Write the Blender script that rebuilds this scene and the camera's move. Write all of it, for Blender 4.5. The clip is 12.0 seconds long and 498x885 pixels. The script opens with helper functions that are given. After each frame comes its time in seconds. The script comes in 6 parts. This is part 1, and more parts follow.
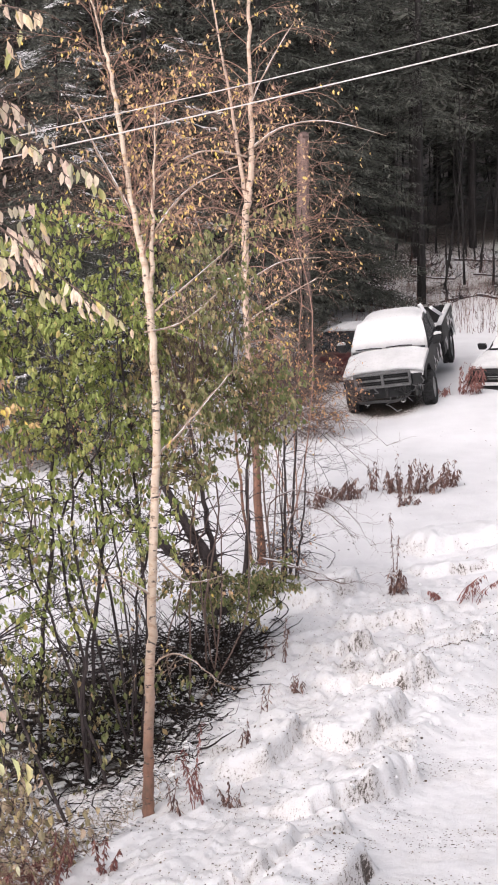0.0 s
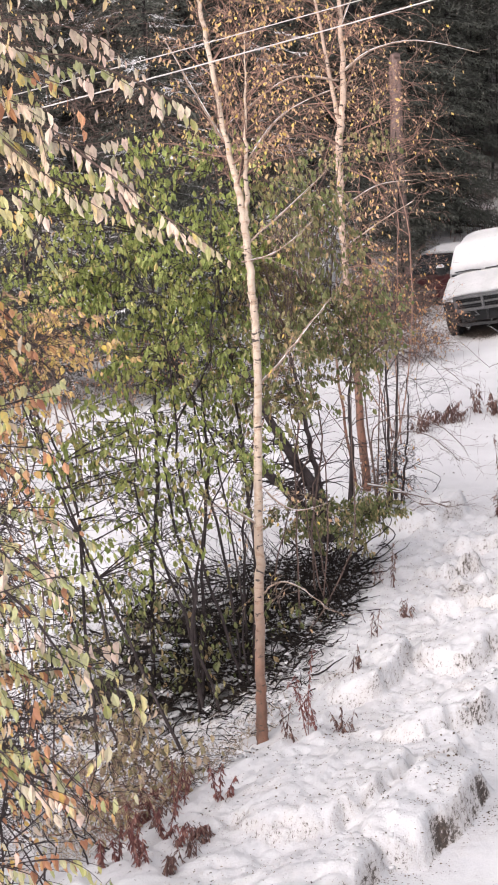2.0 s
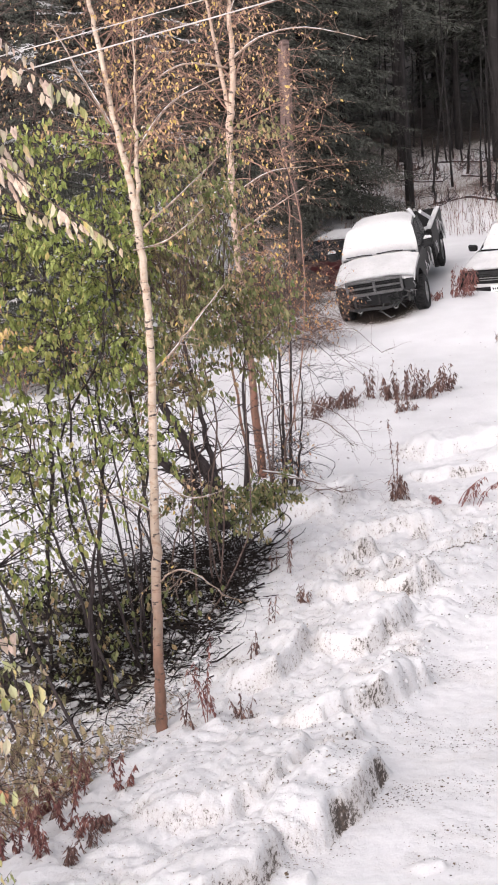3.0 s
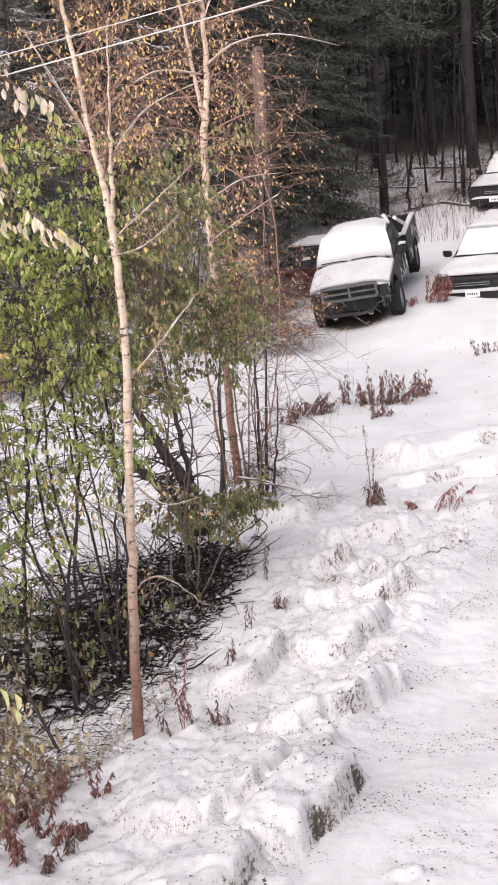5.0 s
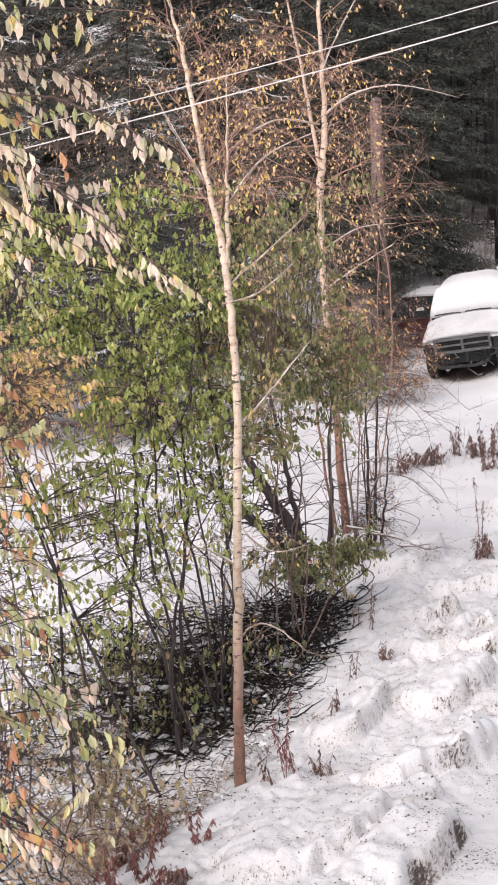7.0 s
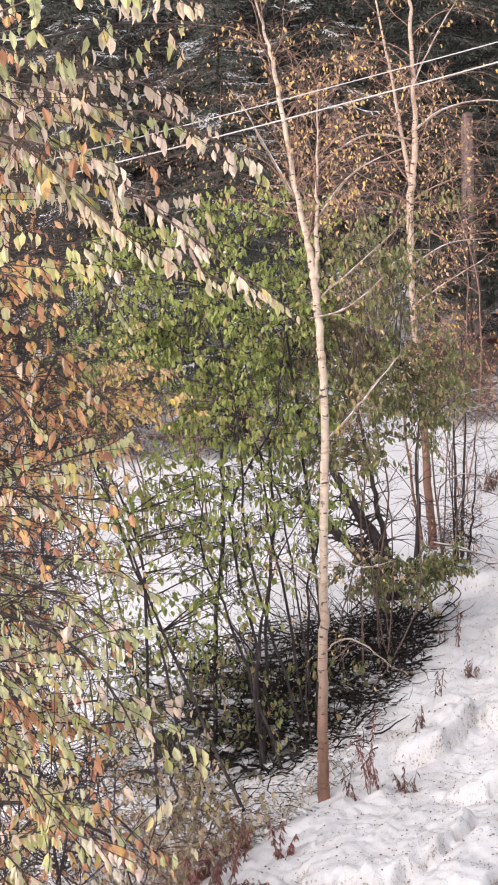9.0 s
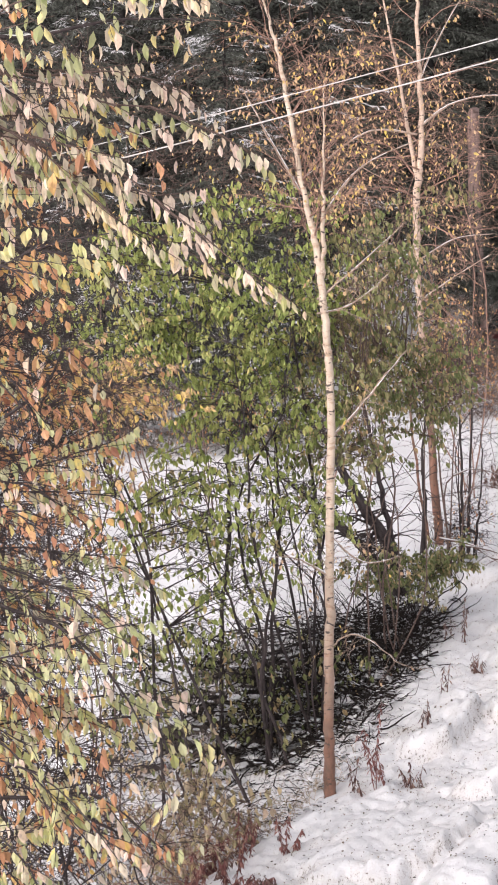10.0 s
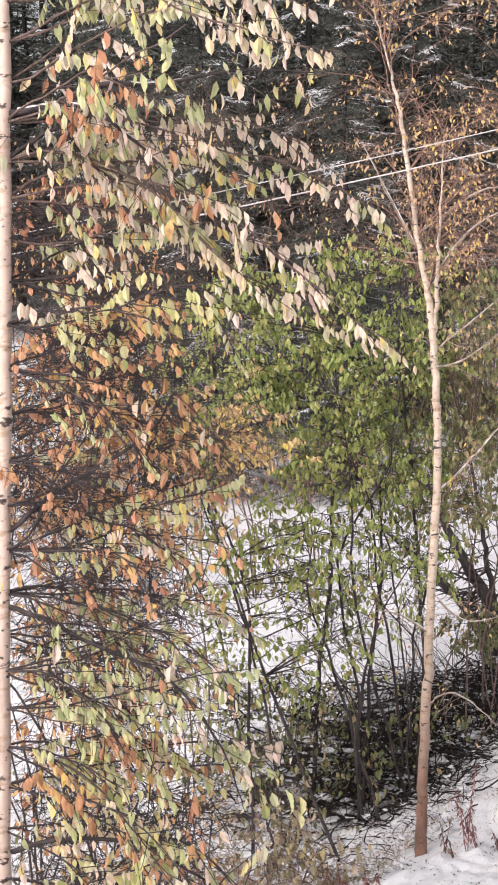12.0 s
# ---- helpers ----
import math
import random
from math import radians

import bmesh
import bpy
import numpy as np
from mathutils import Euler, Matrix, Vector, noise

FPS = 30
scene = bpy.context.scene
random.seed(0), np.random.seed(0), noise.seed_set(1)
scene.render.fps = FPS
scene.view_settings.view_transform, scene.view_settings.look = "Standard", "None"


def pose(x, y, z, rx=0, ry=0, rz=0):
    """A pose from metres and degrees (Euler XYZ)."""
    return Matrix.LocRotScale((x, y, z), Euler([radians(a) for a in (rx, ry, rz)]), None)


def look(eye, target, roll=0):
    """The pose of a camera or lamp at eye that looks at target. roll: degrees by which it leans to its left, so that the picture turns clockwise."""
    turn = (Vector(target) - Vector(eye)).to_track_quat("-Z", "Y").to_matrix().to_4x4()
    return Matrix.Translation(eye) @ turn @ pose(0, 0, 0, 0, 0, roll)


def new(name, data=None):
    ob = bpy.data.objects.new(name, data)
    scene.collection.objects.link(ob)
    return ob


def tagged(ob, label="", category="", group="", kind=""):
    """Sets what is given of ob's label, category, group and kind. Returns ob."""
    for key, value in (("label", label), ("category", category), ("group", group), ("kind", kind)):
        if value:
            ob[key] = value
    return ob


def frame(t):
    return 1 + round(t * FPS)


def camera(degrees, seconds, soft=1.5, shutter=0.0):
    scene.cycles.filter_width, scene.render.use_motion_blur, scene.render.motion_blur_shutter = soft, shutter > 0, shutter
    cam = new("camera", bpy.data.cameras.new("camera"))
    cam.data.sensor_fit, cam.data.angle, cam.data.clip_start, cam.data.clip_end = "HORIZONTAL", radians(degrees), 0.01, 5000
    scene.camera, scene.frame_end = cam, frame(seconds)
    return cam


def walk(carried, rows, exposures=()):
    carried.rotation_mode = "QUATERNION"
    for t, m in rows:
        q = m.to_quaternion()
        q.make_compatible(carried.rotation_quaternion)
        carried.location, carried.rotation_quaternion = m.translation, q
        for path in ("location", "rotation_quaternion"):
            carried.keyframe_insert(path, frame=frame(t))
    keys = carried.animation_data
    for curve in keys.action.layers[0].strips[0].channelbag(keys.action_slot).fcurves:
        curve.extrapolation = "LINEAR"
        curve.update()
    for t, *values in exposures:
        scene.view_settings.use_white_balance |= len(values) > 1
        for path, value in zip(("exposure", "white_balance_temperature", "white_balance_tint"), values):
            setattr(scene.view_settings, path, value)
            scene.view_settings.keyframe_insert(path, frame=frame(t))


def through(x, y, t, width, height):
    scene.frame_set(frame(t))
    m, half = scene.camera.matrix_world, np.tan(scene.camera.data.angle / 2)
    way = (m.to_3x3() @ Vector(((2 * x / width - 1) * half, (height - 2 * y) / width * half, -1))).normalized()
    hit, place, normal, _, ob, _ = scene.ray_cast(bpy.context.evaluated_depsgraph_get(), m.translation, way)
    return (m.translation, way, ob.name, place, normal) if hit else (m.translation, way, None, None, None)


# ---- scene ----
cam = camera(16.0, 12.0, soft=1.9)
EYE = (0.0, 0.0, 7.3)
# seconds, turn about x, y and z
ROWS = [
    (0.0, 79.995, 1.773, -0.313),
    (0.5, 79.478, 3.246, 0.430),
    (1.0, 78.052, 3.695, 2.184),
    (1.5, 77.633, 4.016, 3.243),
    (2.0, 77.828, 4.351, 2.554),
    (2.5, 77.731, 4.376, 0.298),
    (3.0, 77.159, 4.468, -0.961),
    (3.5, 76.786, 4.475, -1.617),
    (3.7, 76.678, 4.568, -1.915),
    (5.3, 77.611, 4.514, -1.683),
    (5.5, 77.855, 4.552, -1.316),
    (6.0, 78.408, 4.293, -0.377),
    (6.5, 78.874, 4.110, 0.817),
    (7.0, 79.124, 3.883, 1.977),
    (7.5, 79.343, 3.765, 3.569),
    (9.5, 79.817, 3.810, 4.884),
    (10.0, 79.647, 3.818, 5.067),
    (10.5, 79.794, 3.841, 6.190),
    (11.0, 80.471, 3.640, 7.212),
    (11.5, 80.975, 2.903, 7.870),
    (12.0, 81.453, 1.962, 8.846),
]
EXPOSURES = [(0.0, 0.85, 6490, 15), (12.0, 0.85, 6490, 14)]
walk(cam, [(t, pose(*EYE, rx, ry, rz)) for t, rx, ry, rz in ROWS], EXPOSURES)

# overcast daylight
world = bpy.data.worlds.new("overcast_sky")
scene.world = world
world.use_nodes = True
wn, wl = world.node_tree.nodes, world.node_tree.links
sky = wn.new("ShaderNodeTexSky")
sky.sky_type, sky.sun_disc = "NISHITA", False
sky.sun_elevation, sky.sun_rotation = radians(37), radians(209)
sky.air_density, sky.dust_density = 1.0, 4.0
grey = wn.new("ShaderNodeHueSaturation")
grey.inputs["Saturation"].default_value = 0.25
wl.new(sky.outputs[0], grey.inputs["Color"])
wl.new(grey.outputs[0], wn["Background"].inputs["Color"])
wn["Background"].inputs["Strength"].default_value = 0.15
sun = new("sun", bpy.data.lights.new("sun", "SUN"))
sun.data.energy, sun.data.angle, sun.data.color = 1.6, radians(75), (1.0, 0.93, 0.86)
sun.matrix_world = look((-10, -18, 15.5), (0, 0, 0))

# ---- building helpers ----
class Mesh:
    """Collects points and faces for one mesh."""

    def __init__(self):
        self.v, self.f = [], []

    def tube(self, pts, radii, sides=5, cap=True):
        pts = [Vector(p) for p in pts]
        base, n = len(self.v), len(pts)
        for i, p in enumerate(pts):
            t = pts[min(i + 1, n - 1)] - pts[max(i - 1, 0)]
            t = t.normalized() if t.length > 1e-9 else Vector((0, 0, 1))
            a = t.cross(Vector((0.0, 1.0, 0.0)) if abs(t.y) < 0.8 else Vector((1.0, 0.0, 0.0))).normalized()
            b = t.cross(a)
            r = radii[i]
            for k in range(sides):
                c = 2 * math.pi * k / sides
                self.v.append(p + a * (r * math.cos(c)) + b * (r * math.sin(c)))
        for i in range(n - 1):
            for k in range(sides):
                j = (k + 1) % sides
                self.f.append((base + i * sides + k, base + i * sides + j, base + (i + 1) * sides + j, base + (i + 1) * sides + k))
        if cap:
            self.f.append(tuple(base + k for k in reversed(range(sides))))
            self.f.append(tuple(base + (n - 1) * sides + k for k in range(sides)))

    def leaf(self, p, along, side, length, width, fold=0.25, fine=True):
        """A folded leaf with a pointed tip."""
        along, side = along.normalized(), side.normalized()
        up = along.cross(side)
        b = len(self.v)
        if fine:
            self.v += [p, p + along * length * 0.35 + side * width * 0.5 + up * width * fold, p + along * length * 0.35,
                       p + along * length * 0.35 - side * width * 0.5 + up * width * fold,
                       p + along * length * 0.72 + side * width * 0.36 + up * width * fold * 0.7, p + along * length * 0.72 - up * width * 0.1,
                       p + along * length * 0.72 - side * width * 0.36 + up * width * fold * 0.7, p + along * length - up * width * 0.3]
            self.f += [(b, b + 2, b + 1), (b, b + 3, b + 2), (b + 1, b + 2, b + 5, b + 4), (b + 2, b + 3, b + 6, b + 5), (b + 4, b + 5, b + 7), (b + 5, b + 6, b + 7)]
        else:
            self.v += [p, p + along * length * 0.45 + side * width * 0.5 + up * width * fold, p + along * length, p + along * length * 0.45 - side * width * 0.5 + up * width * fold]
            self.f += [(b, b + 2, b + 1), (b, b + 3, b + 2)]

    def box(self, lo, hi):
        b = len(self.v)
        self.v += [Vector((x, y, z)) for z in (lo[2], hi[2]) for y in (lo[1], hi[1]) for x in (lo[0], hi[0])]
        self.f += [tuple(b + i for i in q) for q in ((0, 2, 3, 1), (4, 5, 7, 6), (0, 1, 5, 4), (2, 6, 7, 3), (0, 4, 6, 2), (1, 3, 7, 5))]

    def hexa(self, pts):
        """A block from its four lower and four upper corners, each going round."""
        b = len(self.v)
        self.v += [Vector(p) for p in pts]
        self.f += [tuple(b + i for i in q) for q in ((3, 2, 1, 0), (4, 5, 6, 7), (0, 1, 5, 4), (1, 2, 6, 5), (2, 3, 7, 6), (3, 0, 4, 7))]

    def grid(self, rows):
        b, n = len(self.v), len(rows[0])
        for r in rows:
            self.v += [Vector(p) for p in r]
        for i in range(len(rows) - 1):
            for j in range(n - 1):
                self.f.append((b + i * n + j, b + i * n + j + 1, b + (i + 1) * n + j + 1, b + (i + 1) * n + j))

    def slab(self, outline, axis, lo, hi):
        """A flat outline (pairs) drawn out along an axis from lo to hi."""
        b, n = len(self.v), len(outline)
        for w in (lo, hi):
            for p, q in outline:
                self.v.append(Vector({"x": (w, p, q), "y": (p, w, q), "z": (p, q, w)}[axis]))
        self.f.append(tuple(b + i for i in reversed(range(n))))
        self.f.append(tuple(b + n + i for i in range(n)))
        for i in range(n):
            j = (i + 1) % n
            self.f.append((b + i, b + j, b + n + j, b + n + i))


def mesh_data(name, made, material, smooth=False, bevel=0.0, offset=(0, 0, 0)):
    me = bpy.data.meshes.new(name)
    o = Vector(offset)
    me.from_pydata([tuple(p - o) for p in made.v], [], made.f)
    if bevel:
        bm = bmesh.new()
        bm.from_mesh(me)
        bmesh.ops.recalc_face_normals(bm, faces=bm.faces)
        sharp = [e for e in bm.edges if e.is_manifold and e.calc_face_angle(0) > 0.35]
        bmesh.ops.bevel(bm, geom=sharp, offset=bevel, segments=2, affect="EDGES", clamp_overlap=True)
        bm.to_mesh(me)
        bm.free()
    if smooth:
        me.shade_smooth()
    me.materials.append(material)
    me.update()
    return me


def thing(name, label, category, at=(0, 0, 0), group="", kind=""):
    ob = new(name)
    ob.empty_display_size = 0.2
    ob.location = at
    return tagged(ob, label, category, group, kind)


def part(name, made, material, parent, label="", smooth=False, bevel=0.0, local=False):
    """One mesh under a thing; local: its points are already told from the thing's base."""
    origin = (0, 0, 0)
    if not local:
        top = parent
        origin = top.matrix_basis.translation.copy()
        if top.parent:
            origin += top.parent.matrix_basis.translation
    ob = new(name, mesh_data(name, made, material, smooth, bevel, origin))
    ob.parent = parent
    return tagged(ob, label)


def single(name, made, material, label, category, at=(0, 0, 0), smooth=False, bevel=0.0, kind="", group=""):
    ob = new(name, mesh_data(name, made, material, smooth, bevel, at))
    ob.location = at
    return tagged(ob, label, category, group, kind)


# ---- materials ----
class Nodes:
    def __init__(self, name, rough=0.6, metal=0.0):
        self.mat = bpy.data.materials.new(name)
        self.mat.use_nodes = True
        self.n, self.l = self.mat.node_tree.nodes, self.mat.node_tree.links
        self.bsdf = self.n["Principled BSDF"]
        self.bsdf.inputs["Roughness"].default_value, self.bsdf.inputs["Metallic"].default_value = rough, metal
        self.co = self.n.new("ShaderNodeTexCoord")

    def noise(self, scale, detail=4.0, rough=0.55, stretch=(1, 1, 1), space="Object"):
        m = self.n.new("ShaderNodeMapping")
        m.inputs["Scale"].default_value = stretch
        self.l.new(self.co.outputs[space], m.inputs[0])
        t = self.n.new("ShaderNodeTexNoise")
        t.inputs["Scale"].default_value, t.inputs["Detail"].default_value, t.inputs["Roughness"].default_value = scale, detail, rough
        self.l.new(m.outputs[0], t.inputs["Vector"])
        return t.outputs["Fac"]

    def ramp(self, fac, stops, constant=False):
        r = self.n.new("ShaderNodeValToRGB")
        r.color_ramp.interpolation = "CONSTANT" if constant else "LINEAR"
        e = r.color_ramp.elements
        while len(e) < len(stops):
            e.new(0.5)
        for k, (pos, col) in zip(e, stops):
            k.position = pos
            k.color = (*col, 1) if len(col) == 3 else col
        self.l.new(fac, r.inputs[0])
        return r.outputs[0]

    def mix(self, fac, a, b, kind="MIX"):
        m = self.n.new("ShaderNodeMix")
        m.data_type, m.blend_type = "RGBA", kind
        for sock, val in ((m.inputs["Factor"], fac), (m.inputs["A"], a), (m.inputs["B"], b)):
            if hasattr(val, "is_output"):
                self.l.new(val, sock)
            else:
                sock.default_value = val if sock.type == "VALUE" else (*val, 1)
        return m.outputs["Result"]

    def math(self, op, a, b=0.0, clamp=False):
        m = self.n.new("ShaderNodeMath")
        m.operation, m.use_clamp = op, clamp
        for sock, val in zip(m.inputs, (a, b)):
            if hasattr(val, "is_output"):
                self.l.new(val, sock)
            else:
                sock.default_value = val
        return m.outputs[0]

    def span(self, val, lo, hi):
        m = self.n.new("ShaderNodeMapRange")
        self.l.new(val, m.inputs[0])
        m.inputs[1].default_value, m.inputs[2].default_value = lo, hi
        return m.outputs[0]

    def axis(self, name, space="Object"):
        s = self.n.new("ShaderNodeSeparateXYZ")
        self.l.new(self.co.outputs[space], s.inputs[0])
        return s.outputs[name]

    def island(self):
        return self.n.new("ShaderNodeNewGeometry").outputs["Random Per Island"]

    def attribute(self, name):
        a = self.n.new("ShaderNodeAttribute")
        a.attribute_name = name
        return a.outputs["Fac"]

    def color(self, c):
        self.l.new(c, self.bsdf.inputs["Base Color"])
        return self

    def rough(self, c):
        self.l.new(c, self.bsdf.inputs["Roughness"])
        return self

    def bump(self, height, strength=0.5, distance=0.01):
        b = self.n.new("ShaderNodeBump")
        b.inputs["Strength"].default_value, b.inputs["Distance"].default_value = strength, distance
        self.l.new(height, b.inputs["Height"])
        self.l.new(b.outputs[0], self.bsdf.inputs["Normal"])
        return self


def plain(name, col, rough=0.6, metal=0.0, vary=0.25, scale=6.0, dirt=None):
    k = Nodes(name, rough, metal)
    k.bsdf.inputs["Specular IOR Level"].default_value = 0.2 if max(col) < 0.1 else 0.5
    lo, hi = tuple(c * (1 - vary) for c in col), tuple(min(1, c * (1 + vary)) for c in col)
    c = k.ramp(k.noise(scale), [(0.3, lo), (0.7, hi)])
    c = k.mix(k.span(k.noise(scale * 9, 3), 0.55, 0.8), c, dirt or lo)
    k.color(c).bump(k.noise(scale * 20, 3), 0.2, 0.003)
    return k.mat


def leaf_mat(name, stops, through=0.35, rough=0.55):
    """Leaves, each of its own colour, that let some light through."""
    k = Nodes(name, rough)
    c = k.ramp(k.island(), stops)
    c = k.mix(k.span(k.noise(1.1, 3), 0.5, 0.72), c, k.mix(0.45, c, stops[-1][1]))
    c = k.mix(k.span(k.noise(30, 3), 0.5, 0.75), c, tuple(0.6 * x for x in stops[len(stops) // 2][1]))
    k.color(c)
    k.bsdf.inputs["Specular IOR Level"].default_value = 0.35
    tr = k.n.new("ShaderNodeBsdfTranslucent")
    k.l.new(c, tr.inputs["Color"])
    ms = k.n.new("ShaderNodeMixShader")
    ms.inputs[0].default_value = through
    k.l.new(k.bsdf.outputs[0], ms.inputs[1])
    k.l.new(tr.outputs[0], ms.inputs[2])
    k.l.new(ms.outputs[0], k.n["Material Output"].inputs["Surface"])
    return k.mat


def snow_mat(name, ground=False):
    k = Nodes(name, 0.75)
    c = k.ramp(k.noise(1.3, 5), [(0.3, (0.485, 0.482, 0.496)), (0.7, (0.56, 0.557, 0.571))])
    if ground:
        speck = k.noise(38, 4, 0.7)
        grime = k.noise(2.2, 5, 0.65)
        soil = k.ramp(k.noise(24, 6, 0.75), [(0.3, (0.017, 0.011, 0.009)), (0.52, (0.045, 0.031, 0.024)), (0.75, (0.16, 0.12, 0.095))])
        a = k.attribute("soil")
        m = k.n.new("ShaderNodeMapping")
        m.inputs["Rotation"].default_value = (0, 0, radians(32))
        m.inputs["Scale"].default_value = (1.5, 0.55, 1)
        k.l.new(k.co.outputs["Object"], m.inputs[0])
        t = k.n.new("ShaderNodeTexNoise")
        t.inputs["Scale"].default_value, t.inputs["Detail"].default_value, t.inputs["Roughness"].default_value = 20, 7, 0.8
        k.l.new(m.outputs[0], t.inputs["Vector"])
        grit = k.math("MULTIPLY", k.math("SUBTRACT", t.outputs["Fac"], 0.5), 1.9)
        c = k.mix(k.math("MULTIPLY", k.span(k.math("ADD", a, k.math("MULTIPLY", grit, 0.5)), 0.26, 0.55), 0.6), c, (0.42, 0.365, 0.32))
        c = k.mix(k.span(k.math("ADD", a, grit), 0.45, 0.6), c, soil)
        d = k.attribute("litter")
        c = k.mix(k.math("MULTIPLY", k.span(k.math("ADD", speck, k.math("MULTIPLY", k.math("SUBTRACT", grime, 0.5), 0.5)), 0.66, 0.70), d), c, (0.09, 0.07, 0.06))
        c = k.mix(k.math("MULTIPLY", k.span(grime, 0.48, 0.7), k.math("MULTIPLY", d, 0.5)), c, (0.4, 0.365, 0.335))
    k.color(c)
    k.bsdf.inputs["Subsurface Weight"].default_value = 0.0
    k.bump(k.math("ADD", k.noise(14, 5, 0.6), k.math("MULTIPLY", k.noise(60, 3), 0.4)), 0.45, 0.03)
    return k.mat


def birch_bark(name, rust=1.0, pale=(0.54, 0.43, 0.34)):
    """Cream bark with dark bands and scars, rusty towards the foot."""
    k = Nodes(name, 0.65)
    z = k.axis("Z")
    c = k.ramp(k.noise(5, 5, 0.6), [(0.3, tuple(0.7 * x for x in pale)), (0.7, pale)])
    c = k.mix(k.span(k.noise(1.0, 4, 0.6, (9, 9, 22)), 0.53, 0.64), c, (0.34, 0.24, 0.17))
    low = k.span(k.math("ADD", z, k.math("MULTIPLY", k.noise(3, 4), 1.2)), 3.2 * rust, 1.3 * rust)
    c = k.mix(k.math("MULTIPLY", low, 0.9), c, k.ramp(k.noise(12, 4, 0.6, (1, 1, 0.3)), [(0.3, (0.05, 0.021, 0.013)), (0.7, (0.22, 0.09, 0.055))]))
    c = k.mix(k.span(k.noise(1.0, 3, 0.6, (11, 11, 24)), 0.6, 0.65), c, (0.05, 0.035, 0.03))
    k.color(c).bump(k.noise(1.0, 4, 0.6, (10, 10, 40)), 0.4, 0.006)
    return k.mat


def bark(name, dark, light, scale=8.0):
    k = Nodes(name, 0.85)
    k.bsdf.inputs["Specular IOR Level"].default_value = 0.15
    h = k.noise(scale, 5, 0.65, (1.6, 1.6, 0.35))
    c = k.ramp(h, [(0.3, dark), (0.7, light)])
    c = k.mix(k.span(k.noise(1.7, 4), 0.55, 0.75), c, tuple(0.6 * x for x in dark))
    k.color(c).bump(h, 0.7, 0.02)
    return k.mat


SNOW_GROUND = snow_mat("snow_ground", True)
SNOW = snow_mat("snow")
# snow on the vehicles: thin and greyer, tree shade put into its colour
SNOW_THIN_SHADED = plain("thin_shaded_snow", (0.43, 0.425, 0.43), 0.75, 0.0, 0.1, 2.5, (0.33, 0.325, 0.325))
BIRCH = birch_bark("birch_bark")
BIRCH_RED = birch_bark("birch_bark_reddish", 1.5, (0.5, 0.37, 0.29))
BIRCH_NEAR = birch_bark("birch_bark_pinkish", 0.5, (0.6, 0.45, 0.38))
TWIG = bark("twig_bark", (0.07, 0.05, 0.045), (0.2, 0.14, 0.12), 30)
TWIG_PALE = bark("pale_twig_bark", (0.2, 0.14, 0.11), (0.42, 0.33, 0.27), 30)
TWIG_RED = bark("red_twig_bark", (0.16, 0.09, 0.075), (0.42, 0.27, 0.21), 30)
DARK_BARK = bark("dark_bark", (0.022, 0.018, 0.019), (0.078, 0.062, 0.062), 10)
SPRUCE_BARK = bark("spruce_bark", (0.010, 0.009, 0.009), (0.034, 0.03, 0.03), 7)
# heap and gully bush bark, with the shade between sticks put into its colour
SHADED_BARK = bark("shaded_bark", (0.008, 0.006, 0.006), (0.03, 0.023, 0.021), 12)
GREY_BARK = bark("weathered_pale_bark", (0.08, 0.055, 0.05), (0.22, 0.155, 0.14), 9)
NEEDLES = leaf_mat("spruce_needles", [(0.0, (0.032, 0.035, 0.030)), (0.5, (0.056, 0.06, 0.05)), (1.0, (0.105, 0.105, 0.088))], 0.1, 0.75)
LEAF_GREEN = leaf_mat("green_leaves", [(0.0, (0.14, 0.185, 0.05)), (0.45, (0.255, 0.3, 0.088)), (0.84, (0.35, 0.4, 0.13)), (0.94, (0.46, 0.44, 0.16)), (1.0, (0.6, 0.47, 0.2))], 0.4)
LEAF_DULL = leaf_mat("dull_green_leaves", [(0.0, (0.1, 0.13, 0.045)), (0.5, (0.19, 0.215, 0.085)), (0.8, (0.3, 0.275, 0.14)), (1.0, (0.48, 0.33, 0.18))])
LEAF_GREY = leaf_mat("withered_leaves", [(0.0, (0.25, 0.23, 0.12)), (0.5, (0.42, 0.34, 0.22)), (0.85, (0.55, 0.42, 0.33)), (1.0, (0.56, 0.46, 0.2))], 0.3)
LEAF_GOLD = leaf_mat("golden_leaves", [(0.0, (0.38, 0.24, 0.17)), (0.4, (0.54, 0.36, 0.23)), (0.7, (0.61, 0.43, 0.2)), (1.0, (0.68, 0.52, 0.12))])
LEAF_TAN = leaf_mat("faded_leaves", [(0.0, (0.44, 0.43, 0.29)), (0.25, (0.57, 0.5, 0.38)), (0.55, (0.69, 0.54, 0.45)), (0.88, (0.73, 0.56, 0.48)), (1.0, (0.68, 0.53, 0.18))], 0.34)
LEAF_OLIVE = leaf_mat("olive_leaves", [(0.0, (0.3, 0.34, 0.13)), (0.4, (0.45, 0.46, 0.24)), (0.75, (0.58, 0.56, 0.36)), (0.9, (0.63, 0.55, 0.26)), (1.0, (0.66, 0.52, 0.17))], 0.38)
LEAF_RUST = leaf_mat("rust_leaves", [(0.0, (0.29, 0.125, 0.08)), (0.4, (0.5, 0.24, 0.14)), (0.75, (0.6, 0.34, 0.19)), (1.0, (0.64, 0.44, 0.13))])
DEAD = leaf_mat("dead_weeds", [(0.0, (0.055, 0.03, 0.028)), (0.5, (0.13, 0.07, 0.06)), (1.0, (0.26, 0.165, 0.135))], 0.15, 0.8)
DEAD_RED = leaf_mat("red_dead_weeds", [(0.0, (0.09, 0.035, 0.035)), (0.5, (0.19, 0.075, 0.068)), (1.0, (0.32, 0.17, 0.14))], 0.15, 0.8)
